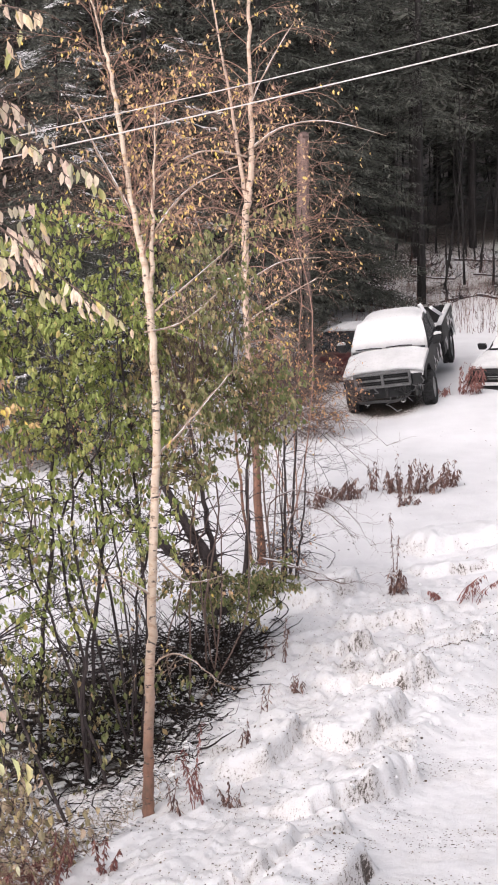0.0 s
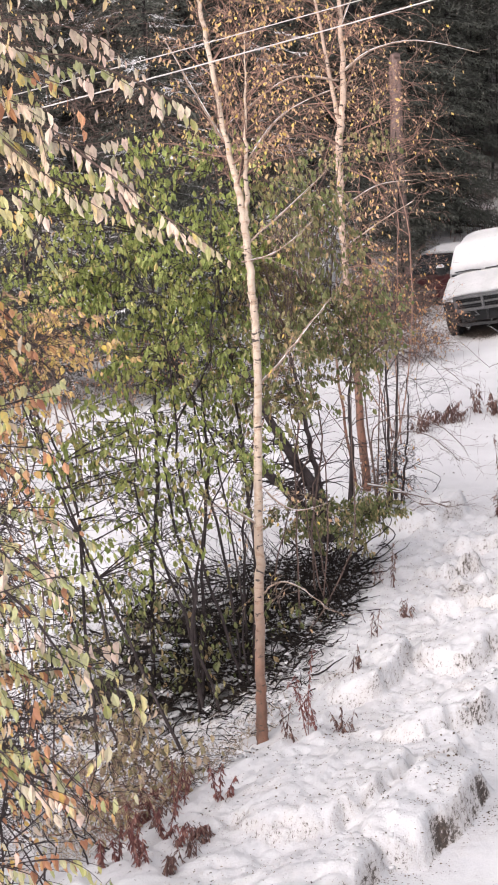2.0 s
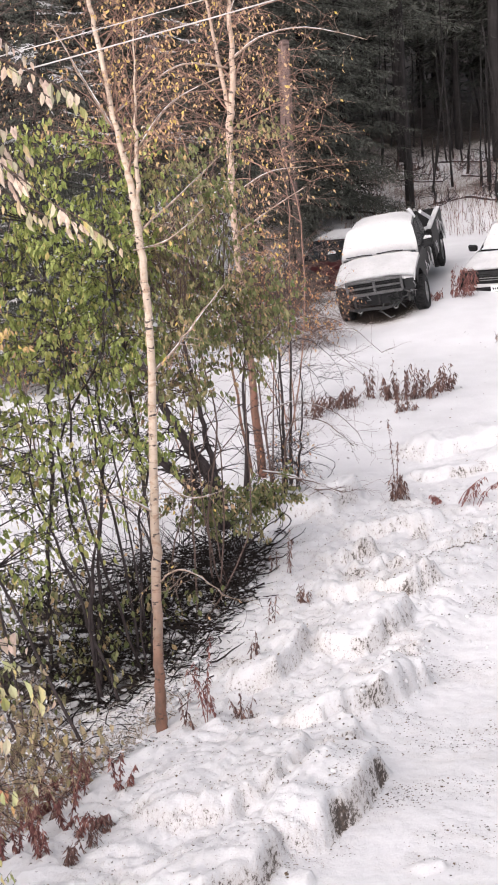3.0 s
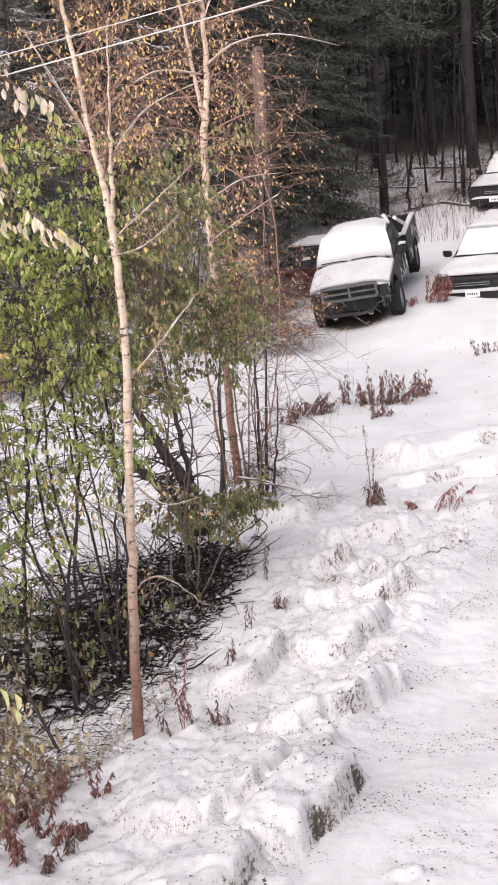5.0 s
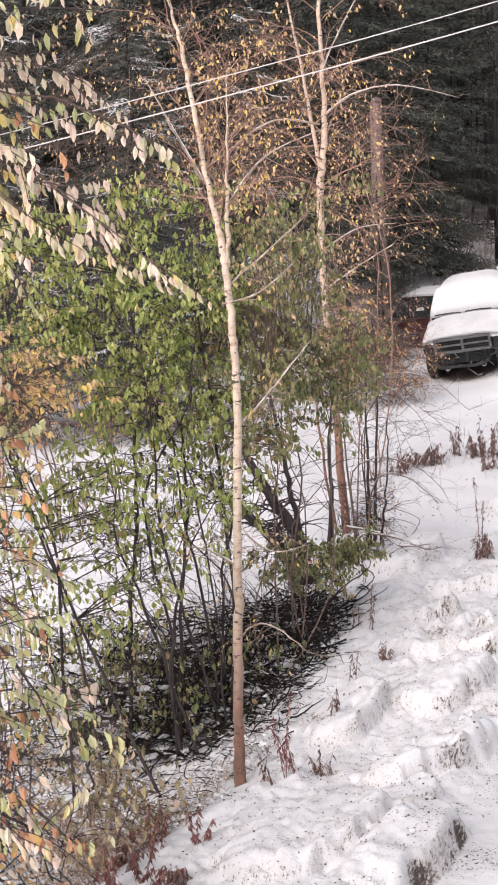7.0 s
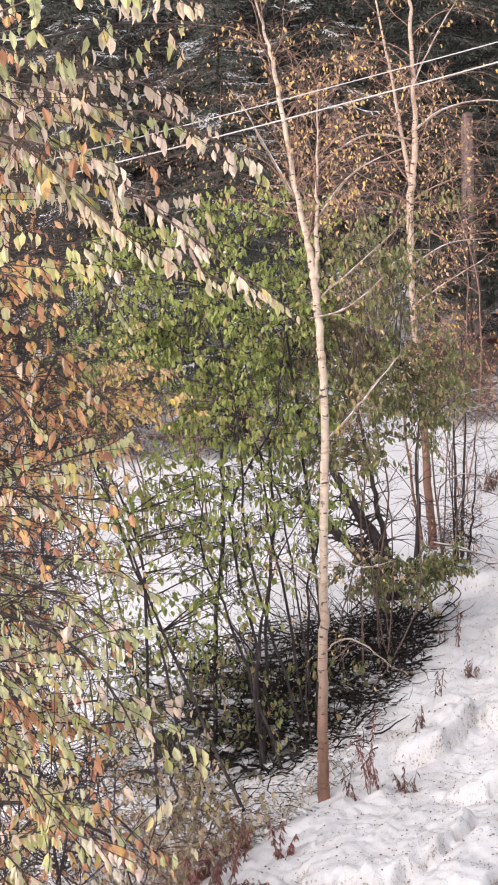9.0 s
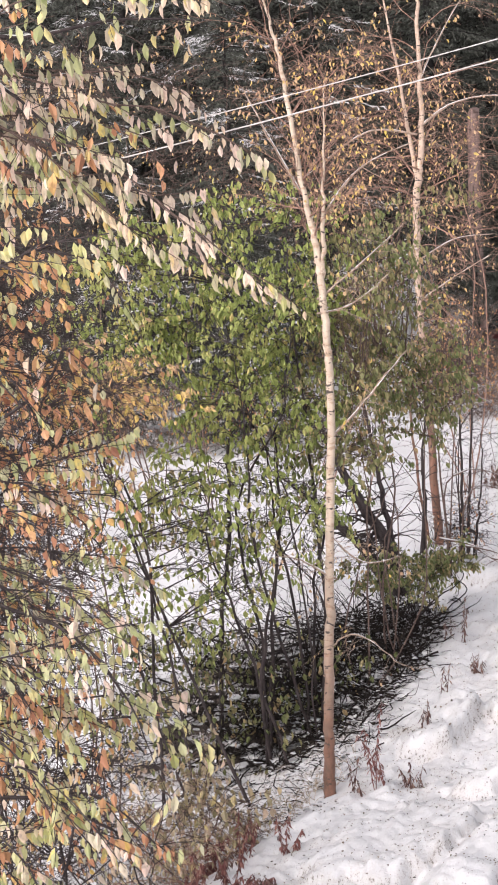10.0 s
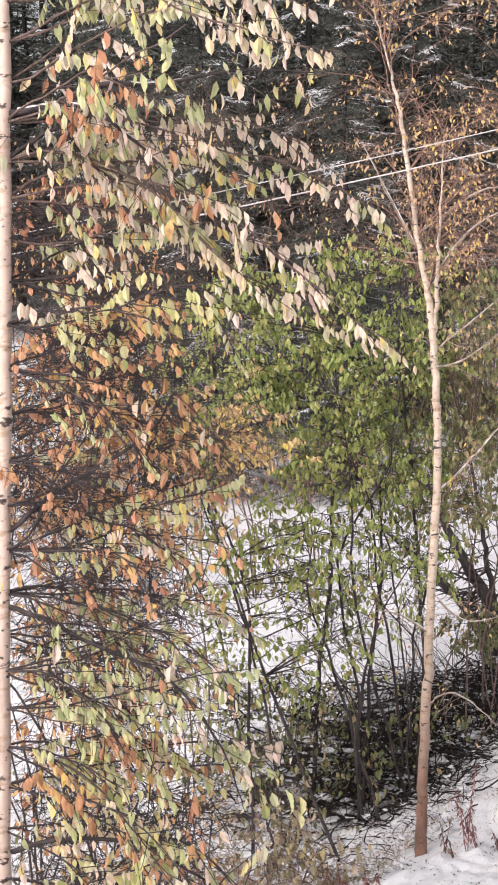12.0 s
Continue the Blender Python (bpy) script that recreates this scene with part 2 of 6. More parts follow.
STRAW = leaf_mat("straw", [(0.0, (0.16, 0.11, 0.08)), (0.5, (0.28, 0.21, 0.15)), (1.0, (0.4, 0.32, 0.23))], 0.15, 0.8)
CHIP = leaf_mat("dark_chips", [(0.0, (0.03, 0.022, 0.018)), (0.6, (0.09, 0.065, 0.05)), (1.0, (0.2, 0.14, 0.09))], 0.0, 0.9)


# ---- ground ----
def smooth(a, b, x):
    t = min(1.0, max(0.0, (x - a) / (b - a)))
    return t * t * (3 - 2 * t)


PROFILE = [(-700, 8.0), (-60, 6.5), (-3, 5.6), (2, 5.3), (6, 3.3), (10, 1.2), (13.5, 0.05), (18, 0.1), (25, 0.42), (28, 0.55), (33, 0.65), (38, 0.9), (45, 1.35), (53, 2.05), (62, 2.75), (80, 4.5), (140, 14.0), (500, 40.0), (1000, 60.0)]
# snow clods: x, y, half length, half width, height, turn in degrees from the way ahead, how bare the broken face is
CLODS = [(0.43, 15.72, 1.05, 0.38, 0.38, -24, 0.6), (0.93, 18.2, 0.98, 0.31, 0.31, -46, 0.36), (1.15, 20.05, 0.72, 0.42, 0.3, -32, 0.42), (0.02, 19.4, 0.72, 0.34, 0.25, -25, 0.45), (1.75, 21.35, 0.5, 0.36, 0.25, -52, 0.5), (1.15, 21.5, 0.5, 0.3, 0.2, -40, 0.3),
         (1.2, 22.75, 0.4, 0.25, 0.2, -60, 0.55), (1.9, 23.9, 0.72, 0.28, 0.22, -75, 0.4), (2.85, 23.2, 0.75, 0.14, 0.13, -49, 0.3), (-0.45, 16.2, 1.0, 0.62, 0.25, -36, 0.12), (-0.62, 14.35, 0.7, 0.42, 0.28, -40, 0.5), (0.45, 16.95, 0.5, 0.3, 0.17, -40, 0.2),
         (1.25, 14.35, 0.13, 0.1, 0.09, -60, 0.0), (0.18, 14.25, 0.12, 0.1, 0.1, -30, 0.0), (1.0, 25.4, 0.7, 0.45, 0.3, -30, 0.3), (3.6, 28.2, 1.2, 0.6, 0.26, -65, 0.3), (3.0, 26.5, 0.6, 0.35, 0.2, -70, 0.45), (4.1, 27.0, 0.7, 0.4, 0.24, -45, 0.3)]


def bank(y):
    """Where the snow bank ends and the gully begins."""
    return -1.15 + (y - 18) * (0.22 if y > 18 else 0.55)


def terrain(x, y):
    """The lie of the land, with no lumps."""
    for (a, za), (b, zb) in zip(PROFILE, PROFILE[1:]):
        if y <= b:
            t = (y - a) / (b - a)
            z = za + (zb - za) * t
            break
    side = x - bank(y)
    gully = smooth(0.15, -1.6, side) * smooth(11, 14.5, y) * smooth(25.5, 20.5, y)
    z -= 0.75 * gully
    z += 0.24 * (smooth(1.8, 4.8, x) - 0.5) * smooth(35, 39, y) * smooth(50, 45, y)
    z += 0.012 * max(0.0, x - 5) * smooth(30, 45, y) + 0.02 * max(0.0, -x - 4)
    return z


def ground(x, y):
    """Height, bare soil and litter at a place."""
    z = terrain(x, y)
    far = smooth(40, 30, y) * smooth(8, 13, y)
    side = x - bank(y)
    edge = x - (0.45 + (y - 15.5) * 0.385)
    berm = smooth(-0.35, 0.5, side) * smooth(0.25, -0.35, edge) * smooth(27.5, 24.5, y) * smooth(11, 13, y)
    p = Vector((x, y, 0.0))
    z += 0.10 * noise.noise(p * 0.35) + 0.03 * noise.noise(p * 1.1) * far
    soil, litter = 0.0, 0.0
    if far > 0 and -9 < x < 9:
        wrap = Vector((noise.noise(p * 1.7), noise.noise(p * 1.7 + Vector((9, 3, 1))), 0)) * 0.28
        lump = noise.fractal((p + wrap) * 2.3, 0.62, 2.2, 6)
        crumb = 1 - noise.voronoi((p + wrap * 0.5) * 4.2)[0][0] * 1.6
        rough = smooth(1.6, 0.4, math.hypot((x - 3.7) * 0.8, y - 27.8))
        berm = max(berm, 0.8 * rough)
        along = Vector((0.5 * x + 0.866 * y, 0.866 * x - 0.5 * y, 0.0)) + wrap * 0.5
        streak = noise.fractal(Vector((along.x * 1.1, along.y * 5.5, 1.0)), 0.7, 2.1, 4)
        z += berm * (0.15 + 0.045 * lump + 0.04 * streak + 0.02 * max(0.0, crumb) * smooth(-0.15, 0.3, noise.noise(p * 0.9)))
        best = 0.0
        for cx, cy, hl, hw, h, turn, bare in CLODS:
            dx, dy = x - cx + wrap.x * 0.3, y - cy + wrap.y * 0.3
            if abs(dx) > 2 or abs(dy) > 2:
                continue
            c, s = math.cos(radians(turn)), math.sin(radians(turn))
            a, b = (-s * dx + c * dy) / hl, (c * dx + s * dy) / hw
            ragged = noise.fractal(p * 3.2, 0.8, 2.1, 4)
            d = (abs(a) ** 3 + abs(b) ** 3) ** (1 / 3) + 0.13 * ragged
            if d < 1.6:
                # a smooth slope away from the drive, a steep broken face towards it
                k = smooth(1.55, 0.3, d) if b < 0 and abs(b) > abs(a) else smooth(1.12, 0.84, d)
                tilt = 0.85 + 0.25 * b * (1 if abs(b) < 1 else 0)
                best = max(best, h * k * tilt * (0.95 + 0.25 * noise.noise(p * 1.3)))
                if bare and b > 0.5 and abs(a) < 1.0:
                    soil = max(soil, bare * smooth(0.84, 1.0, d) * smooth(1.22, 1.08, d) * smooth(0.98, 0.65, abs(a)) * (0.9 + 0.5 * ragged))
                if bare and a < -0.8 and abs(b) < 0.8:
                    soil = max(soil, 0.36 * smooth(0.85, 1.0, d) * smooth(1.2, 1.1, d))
        z += best
        rubble = smooth(1.5, 0.5, math.hypot((x - 1.55) / 0.75, (y - 21.9) / 1.3))
        z += (berm * 0.02 + rubble * 0.11) * max(0.0, 1 - noise.voronoi((p + wrap * 0.4) * 4.2)[0][0] * 2.0)
        soil = max(soil, berm * (0.22 + 0.12 * noise.noise(p * 2.3)), rubble * (0.3 + 0.3 * noise.noise(p * 3.1)))
        z += berm * (0.02 * noise.fractal((p + wrap) * 6, 0.75, 2.1, 3) - 0.03 * max(0.0, noise.noise(p * 4.5) - 0.15)) + 0.014 * noise.fractal(p * 4, 0.75, 2.0, 4) * far
        soil = max(soil, berm * 0.42 * smooth(0.2, 0.6, noise.noise(Vector((along.x * 1.0, along.y * 2.6, 7.0)))))
        gully = smooth(0.25, -0.5, side) * smooth(16.3, 17.4, y) * smooth(25.0, 23.6, y)
        hum = noise.fractal(p * 2.5, 0.8, 2.0, 4)
        z += gully * 0.11 * hum
        # bare soil under the brush heap, also painting in shade between its sticks
        heap = smooth(0.3, -0.45, side + 0.5 * hum) * smooth(-4.0, -2.8, side + hum) * smooth(20.0, 21.2, y + 0.8 * hum) * smooth(24.9, 22.6, y + 1.2 * hum)
        soil = max(soil, heap * (0.42 + 0.28 * smooth(-0.6, -1.8, side) + 0.6 * hum), gully * smooth(-4.0, -2.8, side) * (0.31 + 0.26 * hum + 0.16 * noise.noise(p * 1.1)))
        litter = smooth(0.0, 0.4, edge) * smooth(26, 22, y) * (0.55 + 0.45 * noise.noise(p * 0.6)) + 0.55 * berm
    # the ground is darker under the front half of the pickup
    soil = max(soil, 0.75 * smooth(1.5, 0.6, math.hypot((x - 3.2) / 0.85, (y - 40.2) / 1.5)))
    soil = max(soil, smooth(48, 55, y) * (0.44 + 0.3 * noise.noise(p * 0.5) + 0.2 * noise.noise(p * 1.7)) + 0.5 * smooth(61, 69, y))
    return z, soil, max(0.0, min(1.0, litter))


def steps(stops):
    """Numbers with a spacing of their own in each stretch."""
    out = [stops[0][0]]
    for (a, _), (b, step) in zip(stops, stops[1:]):
        n = max(1, round((b - a) / step))
        out += [a + (b - a) * (i + 1) / n for i in range(n)]
    return out


gx = steps([(-600, 0), (-100, 100), (-30, 10), (-12, 1.5), (-5.5, 0.3), (-2.8, 0.1), (3.2, 0.033), (5.5, 0.09), (9, 0.25), (14, 0.8), (30, 2), (100, 10), (600, 100)])
gy = steps([(-600, 0), (-100, 100), (-20, 10), (8, 2), (13, 0.25), (21, 0.036), (28, 0.06), (38, 0.14), (50, 0.3), (66, 0.8), (100, 4), (200, 20), (900, 100)])
points, soils, litters = [], [], []
for y in gy:
    for x in gx:
        z, s, l = ground(x, y)
        points.append((x, y, z))
        soils.append(s)
        litters.append(l)
nx = len(gx)
# bare soil shows on the broken faces of the bank that look down to the drive
for j in range(1, len(gy) - 1):
    y = gy[j]
    if not 13 < y < 30:
        continue
    for i in range(1, nx - 1):
        x = gx[i]
        if not bank(y) < x < 5.5:
            continue
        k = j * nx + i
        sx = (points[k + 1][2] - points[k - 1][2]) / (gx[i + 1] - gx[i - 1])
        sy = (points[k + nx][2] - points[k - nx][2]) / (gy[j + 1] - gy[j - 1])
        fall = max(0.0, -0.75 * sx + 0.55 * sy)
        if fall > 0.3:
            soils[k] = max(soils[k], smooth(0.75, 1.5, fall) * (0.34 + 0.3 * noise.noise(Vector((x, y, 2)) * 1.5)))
me = bpy.data.meshes.new("ground")
me.from_pydata(points, [], [(j * nx + i, j * nx + i + 1, (j + 1) * nx + i + 1, (j + 1) * nx + i) for j in range(len(gy) - 1) for i in range(nx - 1)])
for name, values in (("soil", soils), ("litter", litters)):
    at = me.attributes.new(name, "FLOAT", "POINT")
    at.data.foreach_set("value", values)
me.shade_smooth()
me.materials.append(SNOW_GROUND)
tagged(new("ground", me), "snow-covered hillside with a ploughed lumpy snow bank and a brown gully", "ground", kind="structure")


def floor_z(x, y):
    return ground(x, y)[0]


# ---- plants ----
def sway(rng, d, amount):
    return (d + Vector((rng.gauss(0, amount), rng.gauss(0, amount), rng.gauss(0, amount)))).normalized()


def grow(wood, tips, rng, p, d, length, r, level, kids=6, lift=0.0, wander=0.12, sides=5, spread=0.8, ratio=0.5, start=0.25, step=None):
    """A branch with its twigs; tips collects places and ways for leaves."""
    n = max(3, min(9, int(length / (step or 0.14))))
    pts, radii, ways = [p.copy()], [r], [d.copy()]
    for i in range(n):
        d = sway(rng, d + Vector((0, 0, lift / n)), wander)
        pts.append(pts[-1] + d * (length / n))
        radii.append(max(0.0016, r * (1 - 0.85 * (i + 1) / n)))
        ways.append(d)
    wood.tube(pts, radii, sides, False)
    if level == 0:
        for i in range(1, n + 1):
            tips.append((pts[i], ways[i]))
        return
    for k in range(kids):
        f = start + (1 - start) * (k + rng.random()) / kids
        i = min(n - 1, int(f * n))
        at = pts[i].lerp(pts[i + 1], f * n - i)
        way = (ways[i] + Vector((rng.gauss(0, 1), rng.gauss(0, 1), rng.gauss(0, 0.7))).normalized() * spread).normalized()
        grow(wood, tips, rng, at, way, length * ratio * rng.uniform(0.6, 1.2) * (1.15 - 0.5 * f), max(0.002, radii[i] * 0.55), level - 1, kids, lift, wander, max(3, sides - 1), spread, ratio, 0.15, step)


def leaves(out, rng, tips, share, size, ratio=0.5, hang=1.0, fine=True, count=1):
    for p, d in tips:
        for _ in range(count):
            if rng.random() > share:
                continue
            along = (Vector((rng.gauss(0, 0.45), rng.gauss(0, 0.45), -hang)) + d * 0.35).normalized()
            side = along.cross(Vector((rng.gauss(0, 1), rng.gauss(0, 1), rng.gauss(0, 0.4))))
            if side.length < 1e-3:
                continue
            s = size * rng.uniform(0.65, 1.25)
            out.leaf(p + Vector((rng.gauss(0, 0.02), rng.gauss(0, 0.02), 0)), along, side, s, s * ratio * rng.uniform(0.7, 1.15), rng.uniform(0.05, 0.4), fine)


def spline(stops, n):
    """A smooth way through a few places, with the thickness along it."""
    out = []
    m = len(stops) - 1
    for i in range(n + 1):
        t = i / n * m
        k = min(m - 1, int(t))
        u = t - k
        q = [np.array(stops[min(m, max(0, k + j))], float) for j in (-1, 0, 1, 2)]
        v = 0.5 * (2 * q[1] + (q[2] - q[0]) * u + (2 * q[0] - 5 * q[1] + 4 * q[2] - q[3]) * u * u + (3 * q[1] - q[0] - 3 * q[2] + q[3]) * u ** 3)
        out.append((Vector(v[:3]), max(0.002, float(v[3]))))
    return out


def limb(out, rng, stops, n, sides, rough=0.0):
    pts = spline(stops, n)
    out.tube([p + Vector((rng.gauss(0, rough), rng.gauss(0, rough), 0)) for p, _ in pts], [r for _, r in pts], sides)
    return pts


# the slim cream birch that forks, in front of the gully
def dress(birch, rng, tips, pts, lo, hi, count, way, reach, thick, material, kids=4, droop=-0.4, spread=0.75):
    """Side branches with twigs, each a part of its own."""
    for _ in range(count):
        p, r = rng.choice([q for q in pts if lo < q[0].z < hi])
        wood = Mesh()
        d = Vector((rng.uniform(-1, 1) + way[0], rng.uniform(-1, 1), rng.uniform(way[1], way[2]))).normalized()
        grow(wood, tips, rng, p.copy(), d, rng.uniform(*reach), max(0.005, r * thick), 2, kids, droop, 0.14, 4, spread)
        part("branch", wood, material, birch, "", True)


def bough(birch, rng, tips, stops, material, twig=0.45, twigs=2):
    wood = Mesh()
    pts = limb(wood, rng, stops, 12, 5, 0.012)
    for p, r in pts[2:]:
        for _ in range(twigs):
            grow(wood, tips, rng, p, Vector((rng.uniform(-1, 1), rng.uniform(-1, 1), rng.uniform(-0.6, 0.7))).normalized(), twig * rng.uniform(0.5, 1.2), max(0.003, r * 0.5), 1, 3, -0.3, 0.13, 3)
    ob = part("branch", wood, material, birch, "", True)
    snow = Mesh()
    snow.tube([p + Vector((0, 0, r * 0.75)) for p, r in pts[1:-1]], [r * rng.uniform(0.15, 0.6) for p, r in pts[1:-1]], 5)
    part("snow_cover", snow, SNOW, ob, "thin line of snow", True)


rng = random.Random(11)
B1 = Vector((-1.2, 18.0, floor_z(-1.2, 18.0) - 0.05))
birch = thing("birch_tree", "slim cream-barked birch with a forked top and few golden leaves", "tree", B1)
trunk, foliage, tips = Mesh(), Mesh(), []
main = limb(trunk, rng, [(-1.2, 18, B1.z, 0.07), (-1.18, 18, 0.75, 0.056), (-1.1, 18, 1.9, 0.051), (-1.05, 18, 2.87, 0.046), (-0.95, 18, 4.3, 0.041), (-0.95, 18, 4.95, 0.04), (-0.97, 18, 5.6, 0.038), (-1.0, 18, 5.95, 0.036), (-1.1, 18, 6.6, 0.027), (-1.22, 18, 7.6, 0.023), (-1.33, 18, 8.25, 0.014), (-1.5, 18, 8.9, 0.005)], 90, 10, 0.006)
fork = limb(trunk, rng, [(-0.965, 18, 5.65, 0.028), (-0.93, 18, 5.95, 0.026), (-0.9, 17.98, 6.4, 0.019), (-0.87, 17.95, 6.9, 0.012), (-0.82, 17.95, 7.6, 0.005)], 26, 7, 0.008)
# small dark stubs where twigs have broken off
for _ in range(34):
    p, r = rng.choice([q for q in main if 0.5 < q[0].z < 6.5])
    a = rng.uniform(0, 6.283)
    d = Vector((math.cos(a), math.sin(a), rng.uniform(0.1, 0.7)))
    trunk.tube([p + d * r * 0.7, p + d * (r + 0.012)], [0.012, 0.006], 5)
dress(birch, rng, tips, main, 6.0, 8.9, 40, (-0.1, 0.1, 1.3), (0.5, 1.3), 0.32, TWIG_RED, 5, -0.3)
dress(birch, rng, tips, fork, 6.2, 7.6, 22, (0.2, 0.3, 1.6), (0.5, 1.0), 0.35, TWIG_RED, 5, -0.3)
for stops in ([(-0.97, 18, 4.0, 0.016), (-0.6, 18.1, 4.35, 0.012), (-0.15, 18.2, 4.85, 0.005)], [(-1.0, 18, 5.45, 0.013), (-0.6, 18.1, 5.75, 0.009), (-0.1, 18.2, 6.15, 0.004)],
              [(-1.0, 18, 2.5, 0.012), (-1.35, 17.9, 2.75, 0.008), (-1.6, 17.9, 2.8, 0.004)], [(-1.1, 18, 1.75, 0.012), (-0.8, 17.8, 1.95, 0.008), (-0.35, 17.8, 1.6, 0.004)],
              [(-1.1, 18, 6.5, 0.014), (-1.35, 18, 7.0, 0.01), (-1.65, 18, 7.6, 0.004)], [(-0.9, 18, 6.3, 0.014), (-0.5, 18.1, 6.75, 0.009), (0.3, 18.2, 7.05, 0.004)],
              [(-1.02, 18, 5.3, 0.012), (-0.65, 17.9, 5.4, 0.008), (-0.25, 17.9, 5.7, 0.004)], [(-1.05, 18, 3.0, 0.01), (-0.7, 17.9, 2.7, 0.007), (-0.3, 17.9, 2.75, 0.003)]):
    bough(birch, rng, tips, stops, TWIG_PALE, 0.4, 1)
leaves(foliage, rng, tips, 0.17, 0.052, 0.55)
part("trunk", trunk, BIRCH, birch, "cream peeling bark, rusty at the foot", True)
part("crown", foliage, LEAF_GOLD, birch, "sparse golden and rusty hanging leaves")

# the second birch, at the edge of the snow field
rng = random.Random(12)
B2 = Vector((0.12, 27.3, floor_z(0.12, 27.3) - 0.05))
birch = thing("birch_tree", "reddish-barked birch with rusty twigs and golden leaves behind the green bush", "tree", B2)
trunk, foliage, tips = Mesh(), Mesh(), []
main = limb(trunk, rng, [(0.15, 27.3, B2.z, 0.075), (0.1, 27.3, 2.0, 0.062), (0.05, 27.3, 3.4, 0.056), (0.02, 27.3, 4.6, 0.055), (0.05, 27.3, 5.9, 0.058), (0.14, 27.3, 6.5, 0.05), (0.2, 27.3, 7.5, 0.036), (0.18, 27.3, 8.5, 0.03), (0.2, 27.3, 9.5, 0.025), (0.1, 27.3, 11.5, 0.012)], 60, 9, 0.009)
limb(trunk, rng, [(0.0, 27.35, B2.z, 0.026), (-0.14, 27.35, 1.7, 0.022), (-0.2, 27.35, 2.8, 0.018), (-0.1, 27.32, 4.0, 0.01)], 16, 7, 0.006)
fork = limb(trunk, rng, [(0.08, 27.3, 6.2, 0.036), (0.0, 27.3, 6.8, 0.03), (-0.1, 27.25, 7.6, 0.022), (-0.25, 27.2, 8.6, 0.015), (-0.45, 27.2, 10, 0.01)], 18, 6, 0.006)
dress(birch, rng, tips, main, 5.5, 11, 28, (0, 0.0, 0.9), (0.7, 1.6), 0.28, TWIG_RED, 5, -0.6)
dress(birch, rng, tips, fork, 6.8, 10, 18, (-0.3, 0.0, 0.9), (0.7, 1.5), 0.3, TWIG_RED, 5, -0.6)
dress(birch, rng, tips, main, 3.2, 6.0, 26, (0.5, -0.3, 0.5), (0.5, 1.1), 0.16, TWIG_RED, 5, -0.7)
for stops in ([(0.15, 27.3, 7.0, 0.022), (0.6, 27.2, 7.3, 0.016), (1.3, 27.1, 7.4, 0.01), (2.2, 27.0, 7.15, 0.005)], [(0.1, 27.3, 6.9, 0.02), (-0.6, 27.1, 7.0, 0.014), (-1.3, 27, 6.6, 0.008), (-1.7, 26.9, 6.3, 0.004)],
              [(0.05, 27.3, 5.0, 0.014), (0.6, 27.2, 5.3, 0.01), (1.2, 27.1, 5.35, 0.005)], [(0.05, 27.3, 4.4, 0.014), (0.7, 27.2, 4.8, 0.01), (1.15, 27.1, 5.05, 0.005)],
              [(0.15, 27.3, 7.6, 0.014), (0.5, 27.2, 8.3, 0.01), (0.9, 27.1, 8.9, 0.005)]):
    bough(birch, rng, tips, stops, TWIG_PALE, 0.5, 1)
leaves(foliage, rng, tips, 0.15, 0.065, 0.55)
part("trunk", trunk, BIRCH_RED, birch, "pale bark, rusty red below", True)
part("crown", foliage, LEAF_GOLD, birch, "golden and brown hanging leaves")


